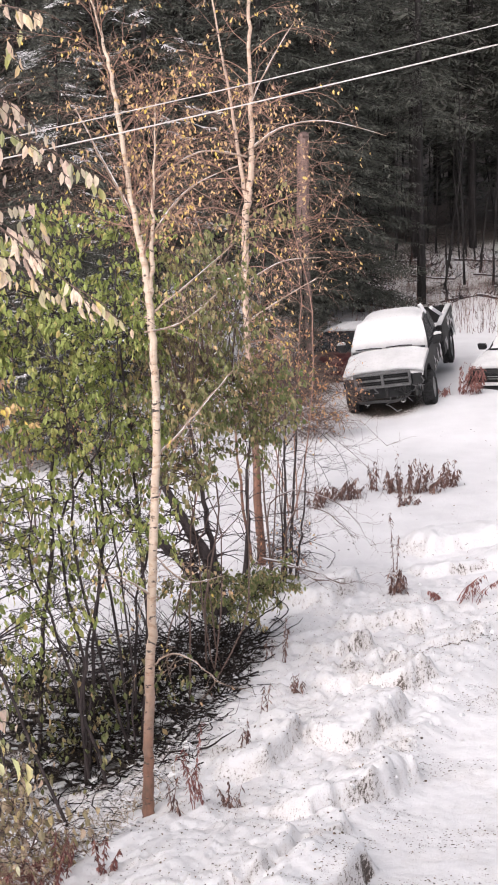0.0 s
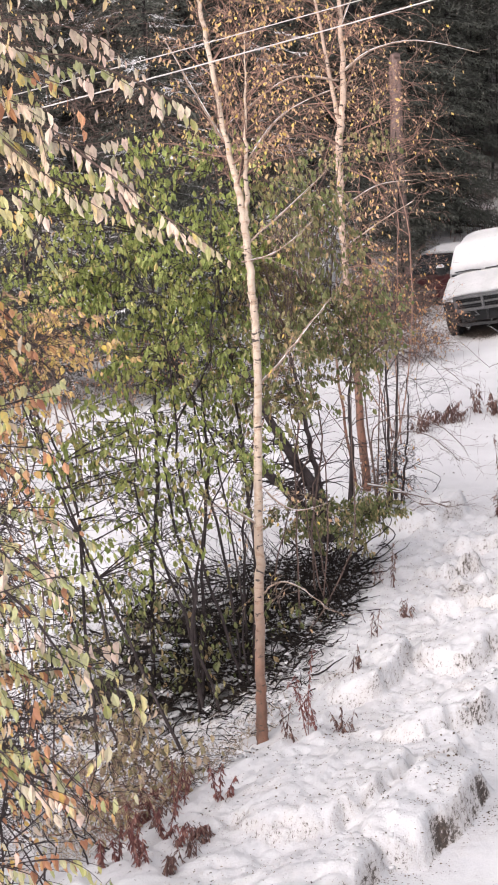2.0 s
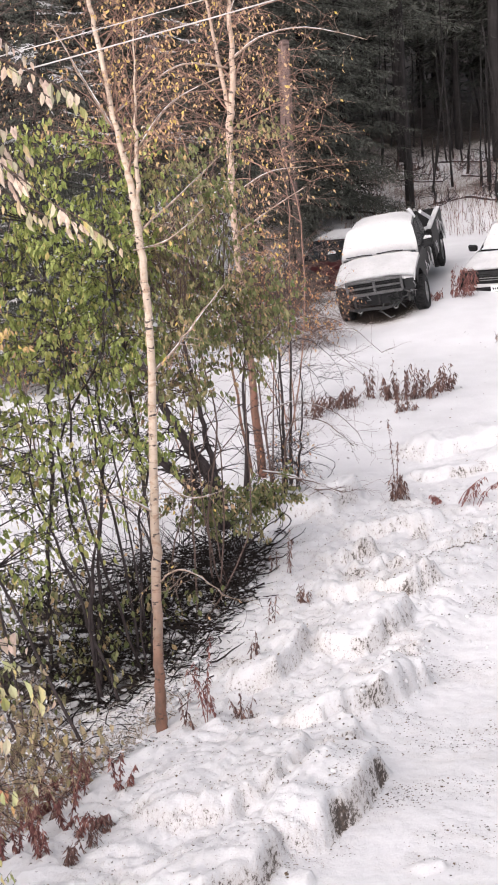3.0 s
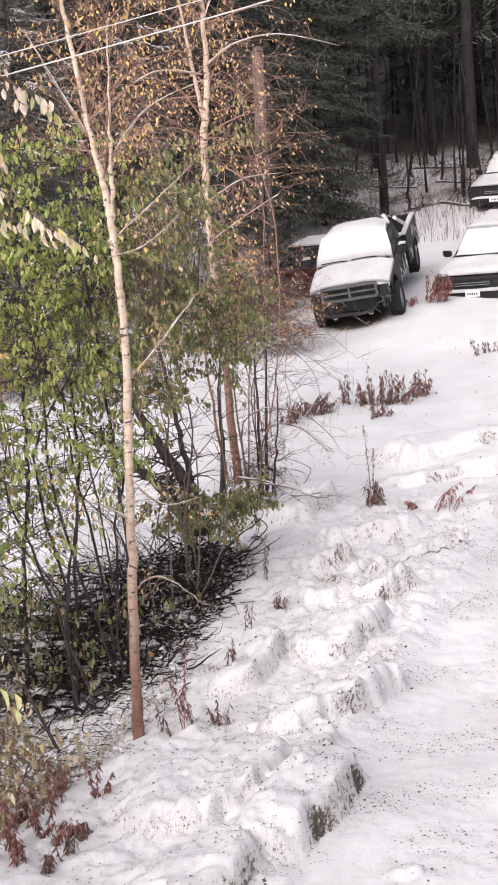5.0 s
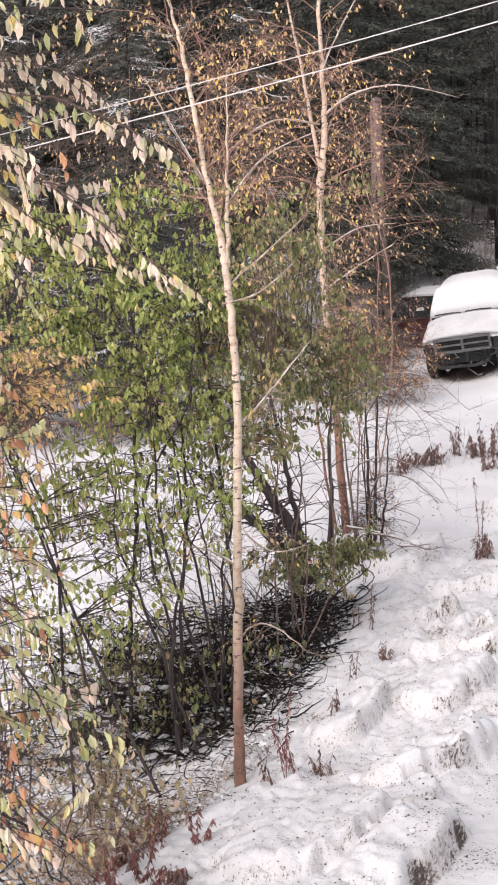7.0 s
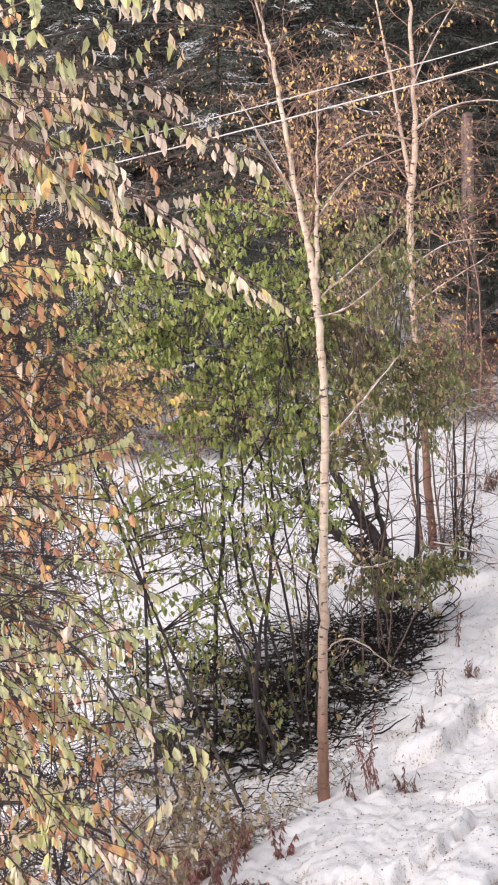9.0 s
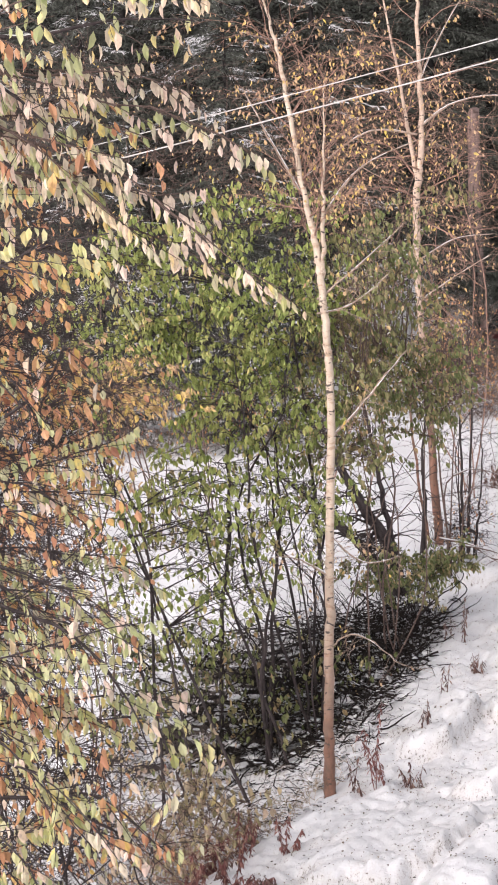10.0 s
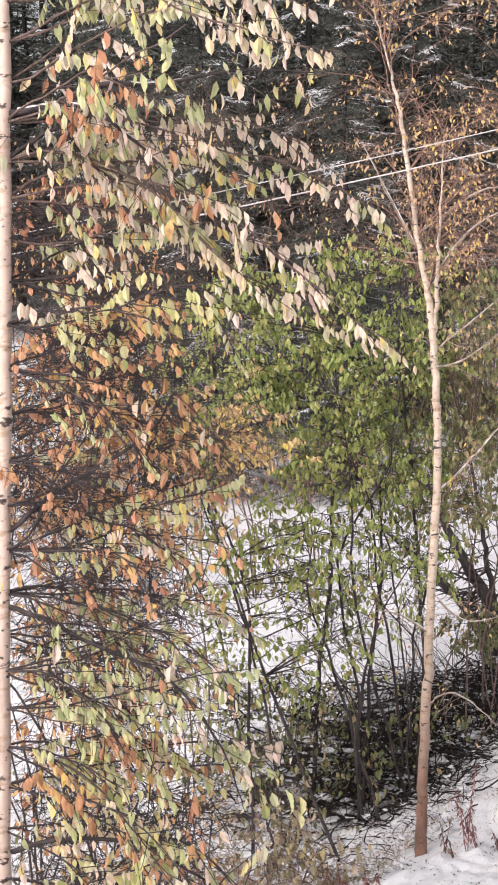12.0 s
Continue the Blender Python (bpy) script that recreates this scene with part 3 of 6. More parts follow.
def shrub(name, label, feet, clumps, leaf, wood, seed, size=0.08, share=0.8, count=2, kids=6, twig=0.45, thick=0.02, stems=None, fine=True, hang=0.9, category="bush", flecks=0):
    """Stems from the feet to clumps of twigs and leaves. clumps: centre, half sizes, how many."""
    rng = random.Random(seed)
    base = Vector((*feet[0], terrain(*feet[0]) - 0.05))
    ob = thing(name, label, category, base)
    crown, spots = Mesh(), []
    for c, half, n in clumps:
        for _ in range(n):
            while True:
                u = Vector((rng.uniform(-1, 1), rng.uniform(-1, 1), rng.uniform(-1, 1)))
                if u.length < 1:
                    break
            u = u.normalized() * u.length ** 0.7
            spots.append(Vector((c[0] + u.x * half[0], c[1] + u.y * half[1], c[2] + u.z * half[2])))
    rng.shuffle(spots)
    main = []
    for k in range(stems or max(4, len(spots) // 9)):
        foot = rng.choice(feet)
        foot = Vector((foot[0] + rng.gauss(0, 0.12), foot[1] + rng.gauss(0, 0.12), 0))
        foot.z = terrain(foot.x, foot.y) - 0.06
        top = spots[k % len(spots)]
        mid = foot.lerp(top, 0.45) + Vector((rng.gauss(0, 0.3), rng.gauss(0, 0.2), 0.12 * (top.z - foot.z)))
        q = foot.lerp(mid, 0.5) + Vector((rng.gauss(0, 0.13), rng.gauss(0, 0.06), 0))
        w = mid.lerp(top, 0.5) + Vector((rng.gauss(0, 0.2), rng.gauss(0, 0.1), 0))
        r = thick * rng.uniform(0.6, 1.3)
        stem = Mesh()
        pts = limb(stem, rng, [(*foot, r), (*q, r * 0.85), (*mid, r * 0.7), (*w, r * 0.45), (*top, 0.004)], 16, 5, 0.012)
        main.append((stem, pts, []))
    tips = []
    for s in spots:
        stem, pts, _ = min(main, key=lambda m: min((p - s).length + 0.6 * max(0.0, p.z - s.z) for p, _r in m[1]))
        p, r = min(pts, key=lambda q: (q[0] - s).length + 0.6 * max(0.0, q[0].z - s.z))
        found = []
        if (s - p).length > 0.12:
            mid = p.lerp(s, 0.5) + Vector((rng.gauss(0, 0.06), rng.gauss(0, 0.06), rng.uniform(-0.02, 0.12)))
            stem.tube([p, mid, s], [max(0.004, min(r * 0.6, 0.012)), 0.005, 0.003], 4, False)
        for _ in range(3):
            grow(stem, found, rng, s.copy(), Vector((rng.uniform(-1, 1), rng.uniform(-1, 1), rng.uniform(-0.5, 0.8))).normalized(), twig * rng.uniform(0.6, 1.3), 0.005, 1, kids, -0.3, 0.15, 3, 0.8)
        tips += found
    for stem, _p, _f in main:
        part("stem", stem, wood, ob, "", True)
    leaves(crown, rng, tips, share, size, 0.56, hang, fine, count)
    if flecks:
        snow = Mesh()
        for p, _d in rng.sample(tips, min(flecks, len(tips))):
            a, s = rng.uniform(0, 6.283), rng.uniform(0.022, 0.06)
            snow.leaf(p + Vector((0, 0, 0.012)), Vector((math.cos(a), math.sin(a), rng.uniform(-0.5, 0.5))), Vector((-math.sin(a), math.cos(a), rng.uniform(-0.5, 0.5))), s, s * rng.uniform(0.35, 0.8), 0.3, False)
        tagged(part("snow", snow, SNOW, ob), "small flecks of snow on the twigs", kind="stuff")
    if crown.v:
        part("crown", crown, leaf, ob)
    return ob


# ---- bushes in the gully ----
shrub("green_bush", "large green-leaved willow bush in the gully behind the slim birch", [(-1.9, 20.3), (-2.3, 20.4), (-1.5, 20.6), (-2.6, 20.2)],
      [((-1.7, 20.6, 5.0), (0.75, 0.7, 0.85), 44), ((-2.5, 20.7, 4.7), (0.8, 0.7, 0.9), 40), ((-1.9, 20.4, 3.9), (0.9, 0.6, 0.5), 30), ((-1.6, 20.8, 6.1), (0.4, 0.4, 0.5), 8), ((-2.3, 20.8, 5.9), (0.3, 0.4, 0.7), 10), ((-3.3, 20.8, 5.3), (0.7, 0.6, 0.8), 30), ((-2.3, 20.2, 2.8), (1.3, 0.6, 1.0), 30)], LEAF_GREEN, DARK_BARK, 21, 0.085, 0.34, 2, 6, 0.45, 0.022, 7, True, 1.6, flecks=1100)
shrub("green_bush", "dull green bush with yellowing leaves beside the slim birch", [(-0.9, 21.4), (-0.6, 21.6), (-0.35, 21.9)],
      [((-1.0, 20.8, 4.5), (0.65, 0.6, 0.8), 36), ((-0.75, 20.9, 5.6), (0.35, 0.4, 0.7), 18), ((-1.1, 20.8, 3.5), (0.7, 0.5, 0.5), 18), ((-0.35, 21.8, 3.9), (0.6, 0.6, 0.75), 42), ((0.1, 22.2, 3.85), (0.45, 0.5, 0.6), 28), ((-0.35, 22.2, 5.0), (0.6, 0.5, 0.8), 28), ((0.0, 22.3, 5.9), (0.4, 0.4, 0.6), 8)], LEAF_DULL, TWIG, 22, 0.078, 0.34, 2, 6, 0.45, 0.016, 7, True, 1.6, flecks=500)
shrub("green_bush", "low spreading green bush at the foot of the snow bank", [(-0.2, 23.4), (-0.9, 22.6)],
      [((-0.4, 22.8, 1.28), (0.8, 0.5, 0.14), 18), ((0.15, 23.2, 1.26), (0.4, 0.4, 0.1), 10)], LEAF_DULL, DARK_BARK, 23, 0.07, 0.7, 2, 6, 0.34, 0.012, 8, flecks=160)
shrub("green_bush", "straggling bush of thin stems with scattered yellow-green leaves", [(-2.6, 19.4), (-3.0, 19.6), (-3.4, 19.8), (-2.2, 19.3)],
      [((-2.9, 19.4, 2.6), (1.2, 0.6, 1.2), 36), ((-3.9, 19.6, 4.4), (0.9, 0.6, 1.2), 40)], LEAF_GREEN, DARK_BARK, 24, 0.1, 0.27, 1, 6, 0.5, 0.022, 4, True, 1.5, flecks=200)
shrub("yellow_bush", "thin bush with bright yellow and orange leaves behind the near birch", [(-3.6, 18.2), (-3.9, 18.4)],
      [((-3.2, 18.2, 4.6), (0.7, 0.5, 0.5), 22), ((-3.8, 18.2, 4.0), (0.7, 0.5, 0.7), 22)], LEAF_GOLD, TWIG, 25, 0.08, 0.42, 1, 6, 0.4, 0.011, 5)
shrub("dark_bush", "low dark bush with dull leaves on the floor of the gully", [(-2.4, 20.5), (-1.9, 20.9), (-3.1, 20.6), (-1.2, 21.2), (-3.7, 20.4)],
      [((-2.8, 20.6, 0.35), (0.8, 0.5, 0.8), 26), ((-2.0, 20.9, 0.1), (0.8, 0.5, 0.5), 18), ((-1.3, 21.4, 0.5), (0.6, 0.5, 0.45), 14), ((-3.7, 20.3, 0.65), (0.8, 0.5, 0.9), 36), ((-2.8, 20.9, 0.9), (0.6, 0.4, 0.4), 16)], LEAF_DULL, SHADED_BARK, 26, 0.1, 0.15, 1, 8, 0.5, 0.01, 6, True, 1.4, flecks=220)
shrub("dark_bush", "bare dark twigs with a few green leaves under the willow", [(-2.4, 21.0), (-1.8, 20.9), (-1.2, 21.2), (-3.0, 21.0)],
      [((-2.0, 21.0, 2.4), (1.1, 0.5, 0.9), 30), ((-2.9, 20.9, 2.6), (0.6, 0.5, 0.9), 14)], LEAF_DULL, DARK_BARK, 36, 0.09, 0.22, 1, 7, 0.5, 0.014, 4, True, 1.4, flecks=300)
shrub("drooping_shrub", "low shrub with drooping faded leaves in the snowy gully", [(-2.3, 16.9), (-2.0, 17.0), (-2.7, 17.4), (-2.5, 16.6)],
      [((-2.35, 17.0, 0.35), (0.45, 0.4, 0.3), 20), ((-2.0, 16.9, 0.15), (0.35, 0.3, 0.25), 10), ((-2.8, 17.3, 0.5), (0.4, 0.4, 0.4), 16)], LEAF_GREY, TWIG, 37, 0.105, 0.24, 1, 5, 0.35, 0.008, 10, True, 2.2, flecks=200)
shrub("drooping_shrub", "sprawling shrub with hanging tan leaves above the snow", [(-2.9, 16.2), (-2.4, 16.2), (-2.1, 15.9)],
      [((-2.5, 16.2, 0.1), (0.5, 0.35, 0.25), 22), ((-2.9, 16.4, 0.4), (0.35, 0.3, 0.35), 16)], LEAF_GREY, TWIG_RED, 38, 0.08, 0.18, 1, 5, 0.35, 0.007, 8, True, 2.0, flecks=90)
shrub("rust_bush", "tangle of dark twigs with rusty leaves behind the near birch", [(-4.6, 15.4), (-5.0, 15.8), (-4.3, 15.6)],
      [((-4.5, 15.6, 4.7), (0.85, 0.7, 1.2), 100), ((-4.2, 15.4, 2.8), (0.75, 0.6, 0.9), 34), ((-3.6, 15.4, 4.3), (0.5, 0.4, 0.7), 30)], LEAF_RUST, DARK_BARK, 27, 0.085, 0.13, 1, 9, 0.55, 0.014, 9)
shrub("thicket", "dark thicket of thin twigs with scattered faded rusty leaves", [(-3.4, 12.6), (-3.8, 12.9), (-3.1, 12.7), (-4.1, 13.2)],
      [((-3.3, 12.6, 6.7), (0.75, 0.5, 0.7), 60), ((-3.3, 12.7, 5.4), (0.7, 0.5, 0.8), 80), ((-2.7, 12.6, 5.4), (0.4, 0.3, 0.5), 24), ((-3.2, 12.7, 3.9), (0.7, 0.5, 0.8), 84), ((-3.3, 13.0, 2.3), (0.8, 0.6, 0.9), 90)], LEAF_RUST, DARK_BARK, 34, 0.075, 0.06, 1, 10, 0.5, 0.012, 10, True, flecks=420)
shrub("thicket", "low black twigs and brown leaves on the gully slope", [(-3.2, 15.6), (-3.6, 15.2), (-2.8, 16.0), (-4.2, 15.8)],
      [((-3.3, 15.6, 0.9), (0.9, 0.6, 0.7), 34), ((-4.2, 15.8, 1.1), (0.8, 0.5, 0.9), 30)], LEAF_GREY, DARK_BARK, 35, 0.06, 0.16, 1, 8, 0.5, 0.01, 12, True)
shrub("bare_bush", "fine reddish bare twigs with a few tan leaves under the spruces", [(-1.2, 29.5), (-0.6, 29.0), (-2.0, 30.0), (0.8, 30.5)],
      [((-1.0, 29.5, 6.9), (1.9, 0.8, 1.8), 80), ((0.9, 30.2, 5.8), (0.8, 0.7, 1.6), 44)], LEAF_GOLD, TWIG_RED, 28, 0.065, 0.11, 1, 6, 0.7, 0.012, 9, False)
shrub("bare_bush", "grey-brown bare twigs with faded leaves before the dark spruces", [(-4.5, 27.5), (-5.5, 28.0), (-3.5, 28.0)],
      [((-4.4, 27.8, 6.8), (2.2, 0.8, 2.2), 130), ((-6.8, 27.8, 6.2), (1.4, 0.8, 2.2), 80)], LEAF_GOLD, TWIG, 29, 0.065, 0.09, 1, 6, 0.7, 0.013, 12, False)
shrub("bare_bush", "low reddish twiggy brush beside the second birch", [(0.7, 30.5), (1.0, 30.8), (0.4, 30.3), (1.3, 31.0)],
      [((0.75, 30.6, 3.1), (0.85, 0.6, 1.0), 70)], LEAF_RUST, TWIG, 30, 0.06, 0.12, 1, 7, 0.5, 0.006, 5, False)
shrub("bare_bush", "brown snow-flecked brush along the far edge of the snow field", [(-5.6, 34.6), (-4.6, 34.8), (-3.6, 34.6), (-2.6, 34.4), (-6.6, 34.6)],
      [((-5.6, 34.6, 1.6), (1.3, 0.6, 0.8), 60), ((-3.4, 34.6, 1.5), (1.3, 0.6, 0.7), 60), ((-7.4, 34.6, 1.6), (0.9, 0.6, 0.8), 30), ((-1.7, 34.0, 1.5), (0.7, 0.5, 0.6), 24)], LEAF_RUST, TWIG, 46, 0.07, 0.1, 1, 7, 0.5, 0.01, 12, False, flecks=500)
shrub("dark_bush", "dark snow-dusted twigs massed round the foot of the birch", [(0.5, 26.0), (0.7, 26.1), (0.3, 26.0)],
      [((0.65, 26.0, 1.2), (0.28, 0.25, 0.35), 30), ((0.3, 26.0, 1.0), (0.3, 0.25, 0.25), 16)], LEAF_RUST, DARK_BARK, 39, 0.05, 0.06, 1, 6, 0.3, 0.007, 10, False, flecks=80)
shrub("dark_bush", "dark twiggy brush hiding the maroon car", [(1.1, 39.0), (0.6, 39.2), (1.5, 39.3)],
      [((1.3, 39.1, 1.7), (0.6, 0.4, 0.6), 44), ((0.5, 39.1, 2.0), (0.6, 0.4, 0.8), 40)], LEAF_RUST, DARK_BARK, 40, 0.06, 0.07, 1, 8, 0.5, 0.01, 14, False)
shrub("bare_bush", "dense reddish-brown brush beside the wrecked pickup", [(1.5, 37.0), (1.0, 36.8), (1.9, 37.3), (0.4, 36.8)],
      [((1.4, 37.0, 1.6), (0.9, 0.6, 0.75), 90), ((0.4, 36.8, 1.9), (0.8, 0.6, 1.0), 60)], LEAF_RUST, TWIG, 33, 0.06, 0.07, 1, 8, 0.5, 0.008, 16, False)


# dark leaning alder stems round the second birch
def alder(label, seed, stems, twigs=3, material=DARK_BARK, snowed=False):
    rng = random.Random(seed)
    x, y = stems[0][0][0], stems[0][0][1]
    ob = thing("alder_tree", label, "tree", (x, y, terrain(x, y)))
    for stops in stems:
        wood, tips = Mesh(), []
        x, y, _z, r = stops[0]
        pts = limb(wood, rng, [(x, y, terrain(x, y) - 0.08, r * 0.95)] + [(a, b, c, 0.72 * q) for a, b, c, q in stops[1:]], 16, 7, 0.01)
        for p, r in pts[4:]:
            for _ in range(twigs):
                grow(wood, tips, rng, p.copy(), Vector((rng.uniform(-1, 1), rng.uniform(-1, 1), rng.uniform(-0.4, 0.8))).normalized(), rng.uniform(0.2, 0.7), max(0.003, r * 0.3), 1, 3, -0.3, 0.15, 3)
        stem = part("stem", wood, material, ob, "", True)
        if snowed:
            snow = Mesh()
            snow.tube([p + Vector((0, 0, r * 0.8)) for p, r in pts[5:]], [max(0.003, r * rng.uniform(0.4, 0.9)) for p, r in pts[5:]], 5)
            part("snow_cover", snow, SNOW, stem, "thin line of snow", True)


alder("dark leaning alder with snow-flecked stems behind the gully", 41, [
    [(-0.42, 25.0, 0.5, 0.15), (-0.65, 25.0, 1.2, 0.13), (-1.0, 25, 1.8, 0.1), (-1.5, 25, 2.9, 0.05)], [(-0.4, 25.1, 0.5, 0.08), (-0.62, 25.1, 1.5, 0.06), (-0.72, 25.1, 2.3, 0.045), (-0.9, 25.1, 3.6, 0.02)],
    [(-0.5, 25.0, 0.5, 0.13), (-0.95, 24.9, 1.1, 0.11), (-1.4, 24.8, 1.6, 0.08), (-2.1, 24.8, 2.3, 0.03)]], 5)
alder("upright dark willow stems below the green leaves", 44, [
    [(-2.72, 20.9, 0, 0.034), (-2.6, 20.9, 1.2, 0.034), (-2.42, 20.9, 2.4, 0.034), (-2.36, 20.9, 3.6, 0.026)], [(-2.1, 20.8, 0, 0.03), (-1.95, 20.8, 1.3, 0.03), (-1.8, 20.8, 2.5, 0.028), (-1.78, 20.8, 3.6, 0.022)],
    [(-1.5, 21.0, 0, 0.024), (-1.45, 21.0, 1.5, 0.022), (-1.2, 21, 2.6, 0.02), (-1.1, 21, 3.6, 0.014)]], 5)
alder("clump of thin dark alder stems beside the reddish birch", 42, [
    [(-0.15, 26.2, 0.5, 0.05), (-0.05, 26.2, 1.4, 0.045), (-0.05, 26.2, 2.2, 0.03), (0.1, 26.2, 3.2, 0.015)], 
    [(0.5, 26.5, 0.5, 0.035), (0.52, 26.5, 1.6, 0.03), (0.55, 26.5, 3.0, 0.016), (0.6, 26.5, 3.8, 0.008)], [(0.58, 26.5, 0.5, 0.035), (0.64, 26.5, 1.6, 0.03), (0.73, 26.5, 3.0, 0.016), (0.7, 26.5, 4.0, 0.008)],
    [(0.65, 26.6, 0.5, 0.025), (0.8, 26.6, 1.4, 0.02), (0.85, 26.6, 2.4, 0.01)]], 3)
alder("bare arching grey branches reaching over the snow", 43, [
    [(0.3, 26.0, 0.5, 0.02), (0.2, 26, 2.6, 0.016), (0.5, 26, 3.05, 0.011), (1.0, 26, 3.22, 0.008), (1.5, 26, 3.1, 0.006), (2.05, 26, 2.6, 0.003)], [(0.3, 25.6, 0.5, 0.02), (0.25, 25.6, 1.7, 0.016), (0.55, 25.5, 2.05, 0.012), (0.96, 25.5, 2.0, 0.009), (1.4, 25.5, 1.75, 0.007), (1.75, 25.5, 1.2, 0.003)],
    [(0.35, 25.7, 0.5, 0.02), (0.6, 25.5, 1.7, 0.015), (1.1, 25.4, 1.75, 0.01), (1.5, 25.4, 1.35, 0.005)], [(0.25, 26.0, 2.6, 0.014), (0.5, 26, 3.0, 0.011), (0.9, 26, 3.0, 0.008), (1.3, 26, 2.7, 0.006), (1.75, 26, 2.3, 0.004), (2.0, 26, 1.95, 0.002)]], 2, TWIG, True)
alder("fine drooping bare twigs arching over the snow", 45, [[(0.45, 26.1, 0.5, 0.014), (0.5, 26, 2.4, 0.011), (0.8, 26, 2.9, 0.008), (1.15, 26, 2.75, 0.006), (1.4, 26, 2.4, 0.004), (1.5, 26, 2.0, 0.002)], [(0.5, 26.2, 0.5, 0.014), (0.45, 26.1, 2.2, 0.01), (0.7, 26.1, 2.55, 0.007), (1.0, 26.1, 2.4, 0.005), (1.2, 26.1, 2.0, 0.003)]], 2)

# fallen pale branches on the bank, and the heap of dead sticks in the gully
rng = random.Random(51)
for stops in ([(0.15, 25.5, 1.05, 0.02), (0.6, 25.3, 0.98, 0.017), (0.9, 25.0, 0.84, 0.013), (1.3, 24.8, 0.9, 0.007)], [(0.5, 25.3, 0.98, 0.012), (0.9, 25.0, 0.95, 0.01), (1.3, 24.8, 0.82, 0.006), (1.7, 24.9, 0.9, 0.003)]):
    w, tips = Mesh(), []
    pts = limb(w, rng, stops, 14, 6, 0.008)
    for p, r in pts[2:]:
        grow(w, tips, rng, p.copy(), Vector((rng.uniform(-1, 1), rng.uniform(-1, 0.4), rng.uniform(-0.1, 0.5))).normalized(), rng.uniform(0.15, 0.5), r * 0.5, 1, 3, -0.4, 0.15, 3)
    log = thing("fallen_branch", "grey-brown fallen branch with snow on it, lying on the bank", "branch", stops[0][:3])
    part("wood", w, TWIG, log, "", True)
    cover = Mesh()
    cover.tube([p + Vector((0, 0, r * 0.8)) for p, r in pts], [r * rng.uniform(0.4, 0.9) for p, r in pts], 5)
    part("snow_cover", cover, SNOW, log, "thin line of snow", True)
heap = thing("brush_heap", "heap of dead sticks in the snowy gully, near black with painted-in shade", "brush", (-1.6, 22.0, terrain(-1.6, 22.0)))
laid = 0
sticks, snowy = Mesh(), Mesh()
for k in range(3300):
    thin = k % 7 == 0
    y = rng.uniform(16.9, 20.6) if thin else rng.gauss(22.0, 1.1)
    x = bank(y) + 0.1 - abs(rng.gauss(0, 1.2 if thin else 1.5)) + rng.uniform(-0.2, 0.25)
    if math.hypot(x + 1.2, y - 17.9) < 0.4 or y > 24.6:
        continue
    top = (0.5 + 0.5 * noise.noise(Vector((x * 1.3, y * 1.3, 6)))) * smooth(0.1, -0.9, x - bank(y)) * smooth(20.2, 21.2, y) * smooth(24.6, 22.6, y)
    z = floor_z(x, y) + (abs(rng.gauss(0, 0.06)) if thin else rng.uniform(0, 1) ** 0.6 * top + abs(rng.gauss(0, 0.04)))
    a = rng.gauss(0, 0.55) + (math.pi if rng.random() < 0.5 else 0.0) if rng.random() < 0.7 else rng.uniform(0, 6.283)
    d = Vector((math.cos(a), math.sin(a), rng.gauss(0, 0.22))).normalized()
    ln, r = rng.uniform(0.15, 0.75) * (0.6 if thin else 1.0), rng.choice((0.003, 0.004, 0.006, 0.009, 0.013)) * (0.5 if thin else 1.0)
    way, flat = [Vector((x, y, z))], abs(d.z) < 0.4
    for i in range(5):
        d = (d + Vector((rng.gauss(0, 0.34), rng.gauss(0, 0.34), rng.gauss(-0.05, 0.26)))).normalized()
        way.append(way[-1] + d * ln / 5)
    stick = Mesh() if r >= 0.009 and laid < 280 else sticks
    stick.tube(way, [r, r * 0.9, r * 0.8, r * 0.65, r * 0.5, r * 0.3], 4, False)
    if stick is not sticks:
        part("stick", stick, SHADED_BARK, heap)
        laid += 1
    if flat and not thin and rng.random() < 0.14:
        up = Vector((0, 0, r * 0.7 + 0.004))
        i = rng.randrange(0, 3)
        snowy.tube([w + up for w in way[i:i + 2]], [r * 0.6, r * 0.5 + 0.003], 4, False)
for k in range(3000):
    y = rng.uniform(16.6, 24.4)
    x = bank(y) - abs(rng.gauss(0, 1.2)) + rng.uniform(-0.2, 0.4)
    if math.hypot(x + 1.2, y - 17.9) < 0.35:
        continue
    top = 0.4 * smooth(0.1, -0.9, x - bank(y)) * smooth(20.2, 21.2, y) * smooth(24.6, 22.6, y)
    a, s = rng.uniform(0, 6.283), rng.uniform(0.02, 0.11)
    snowy.leaf(Vector((x, y, floor_z(x, y) + top * rng.random() + abs(rng.gauss(0, 0.04)))), Vector((math.cos(a), math.sin(a), rng.gauss(0, 0.2))), Vector((-math.sin(a), math.cos(a), rng.gauss(0, 0.2))), s, s * rng.uniform(0.5, 1.1), 0.3, False)
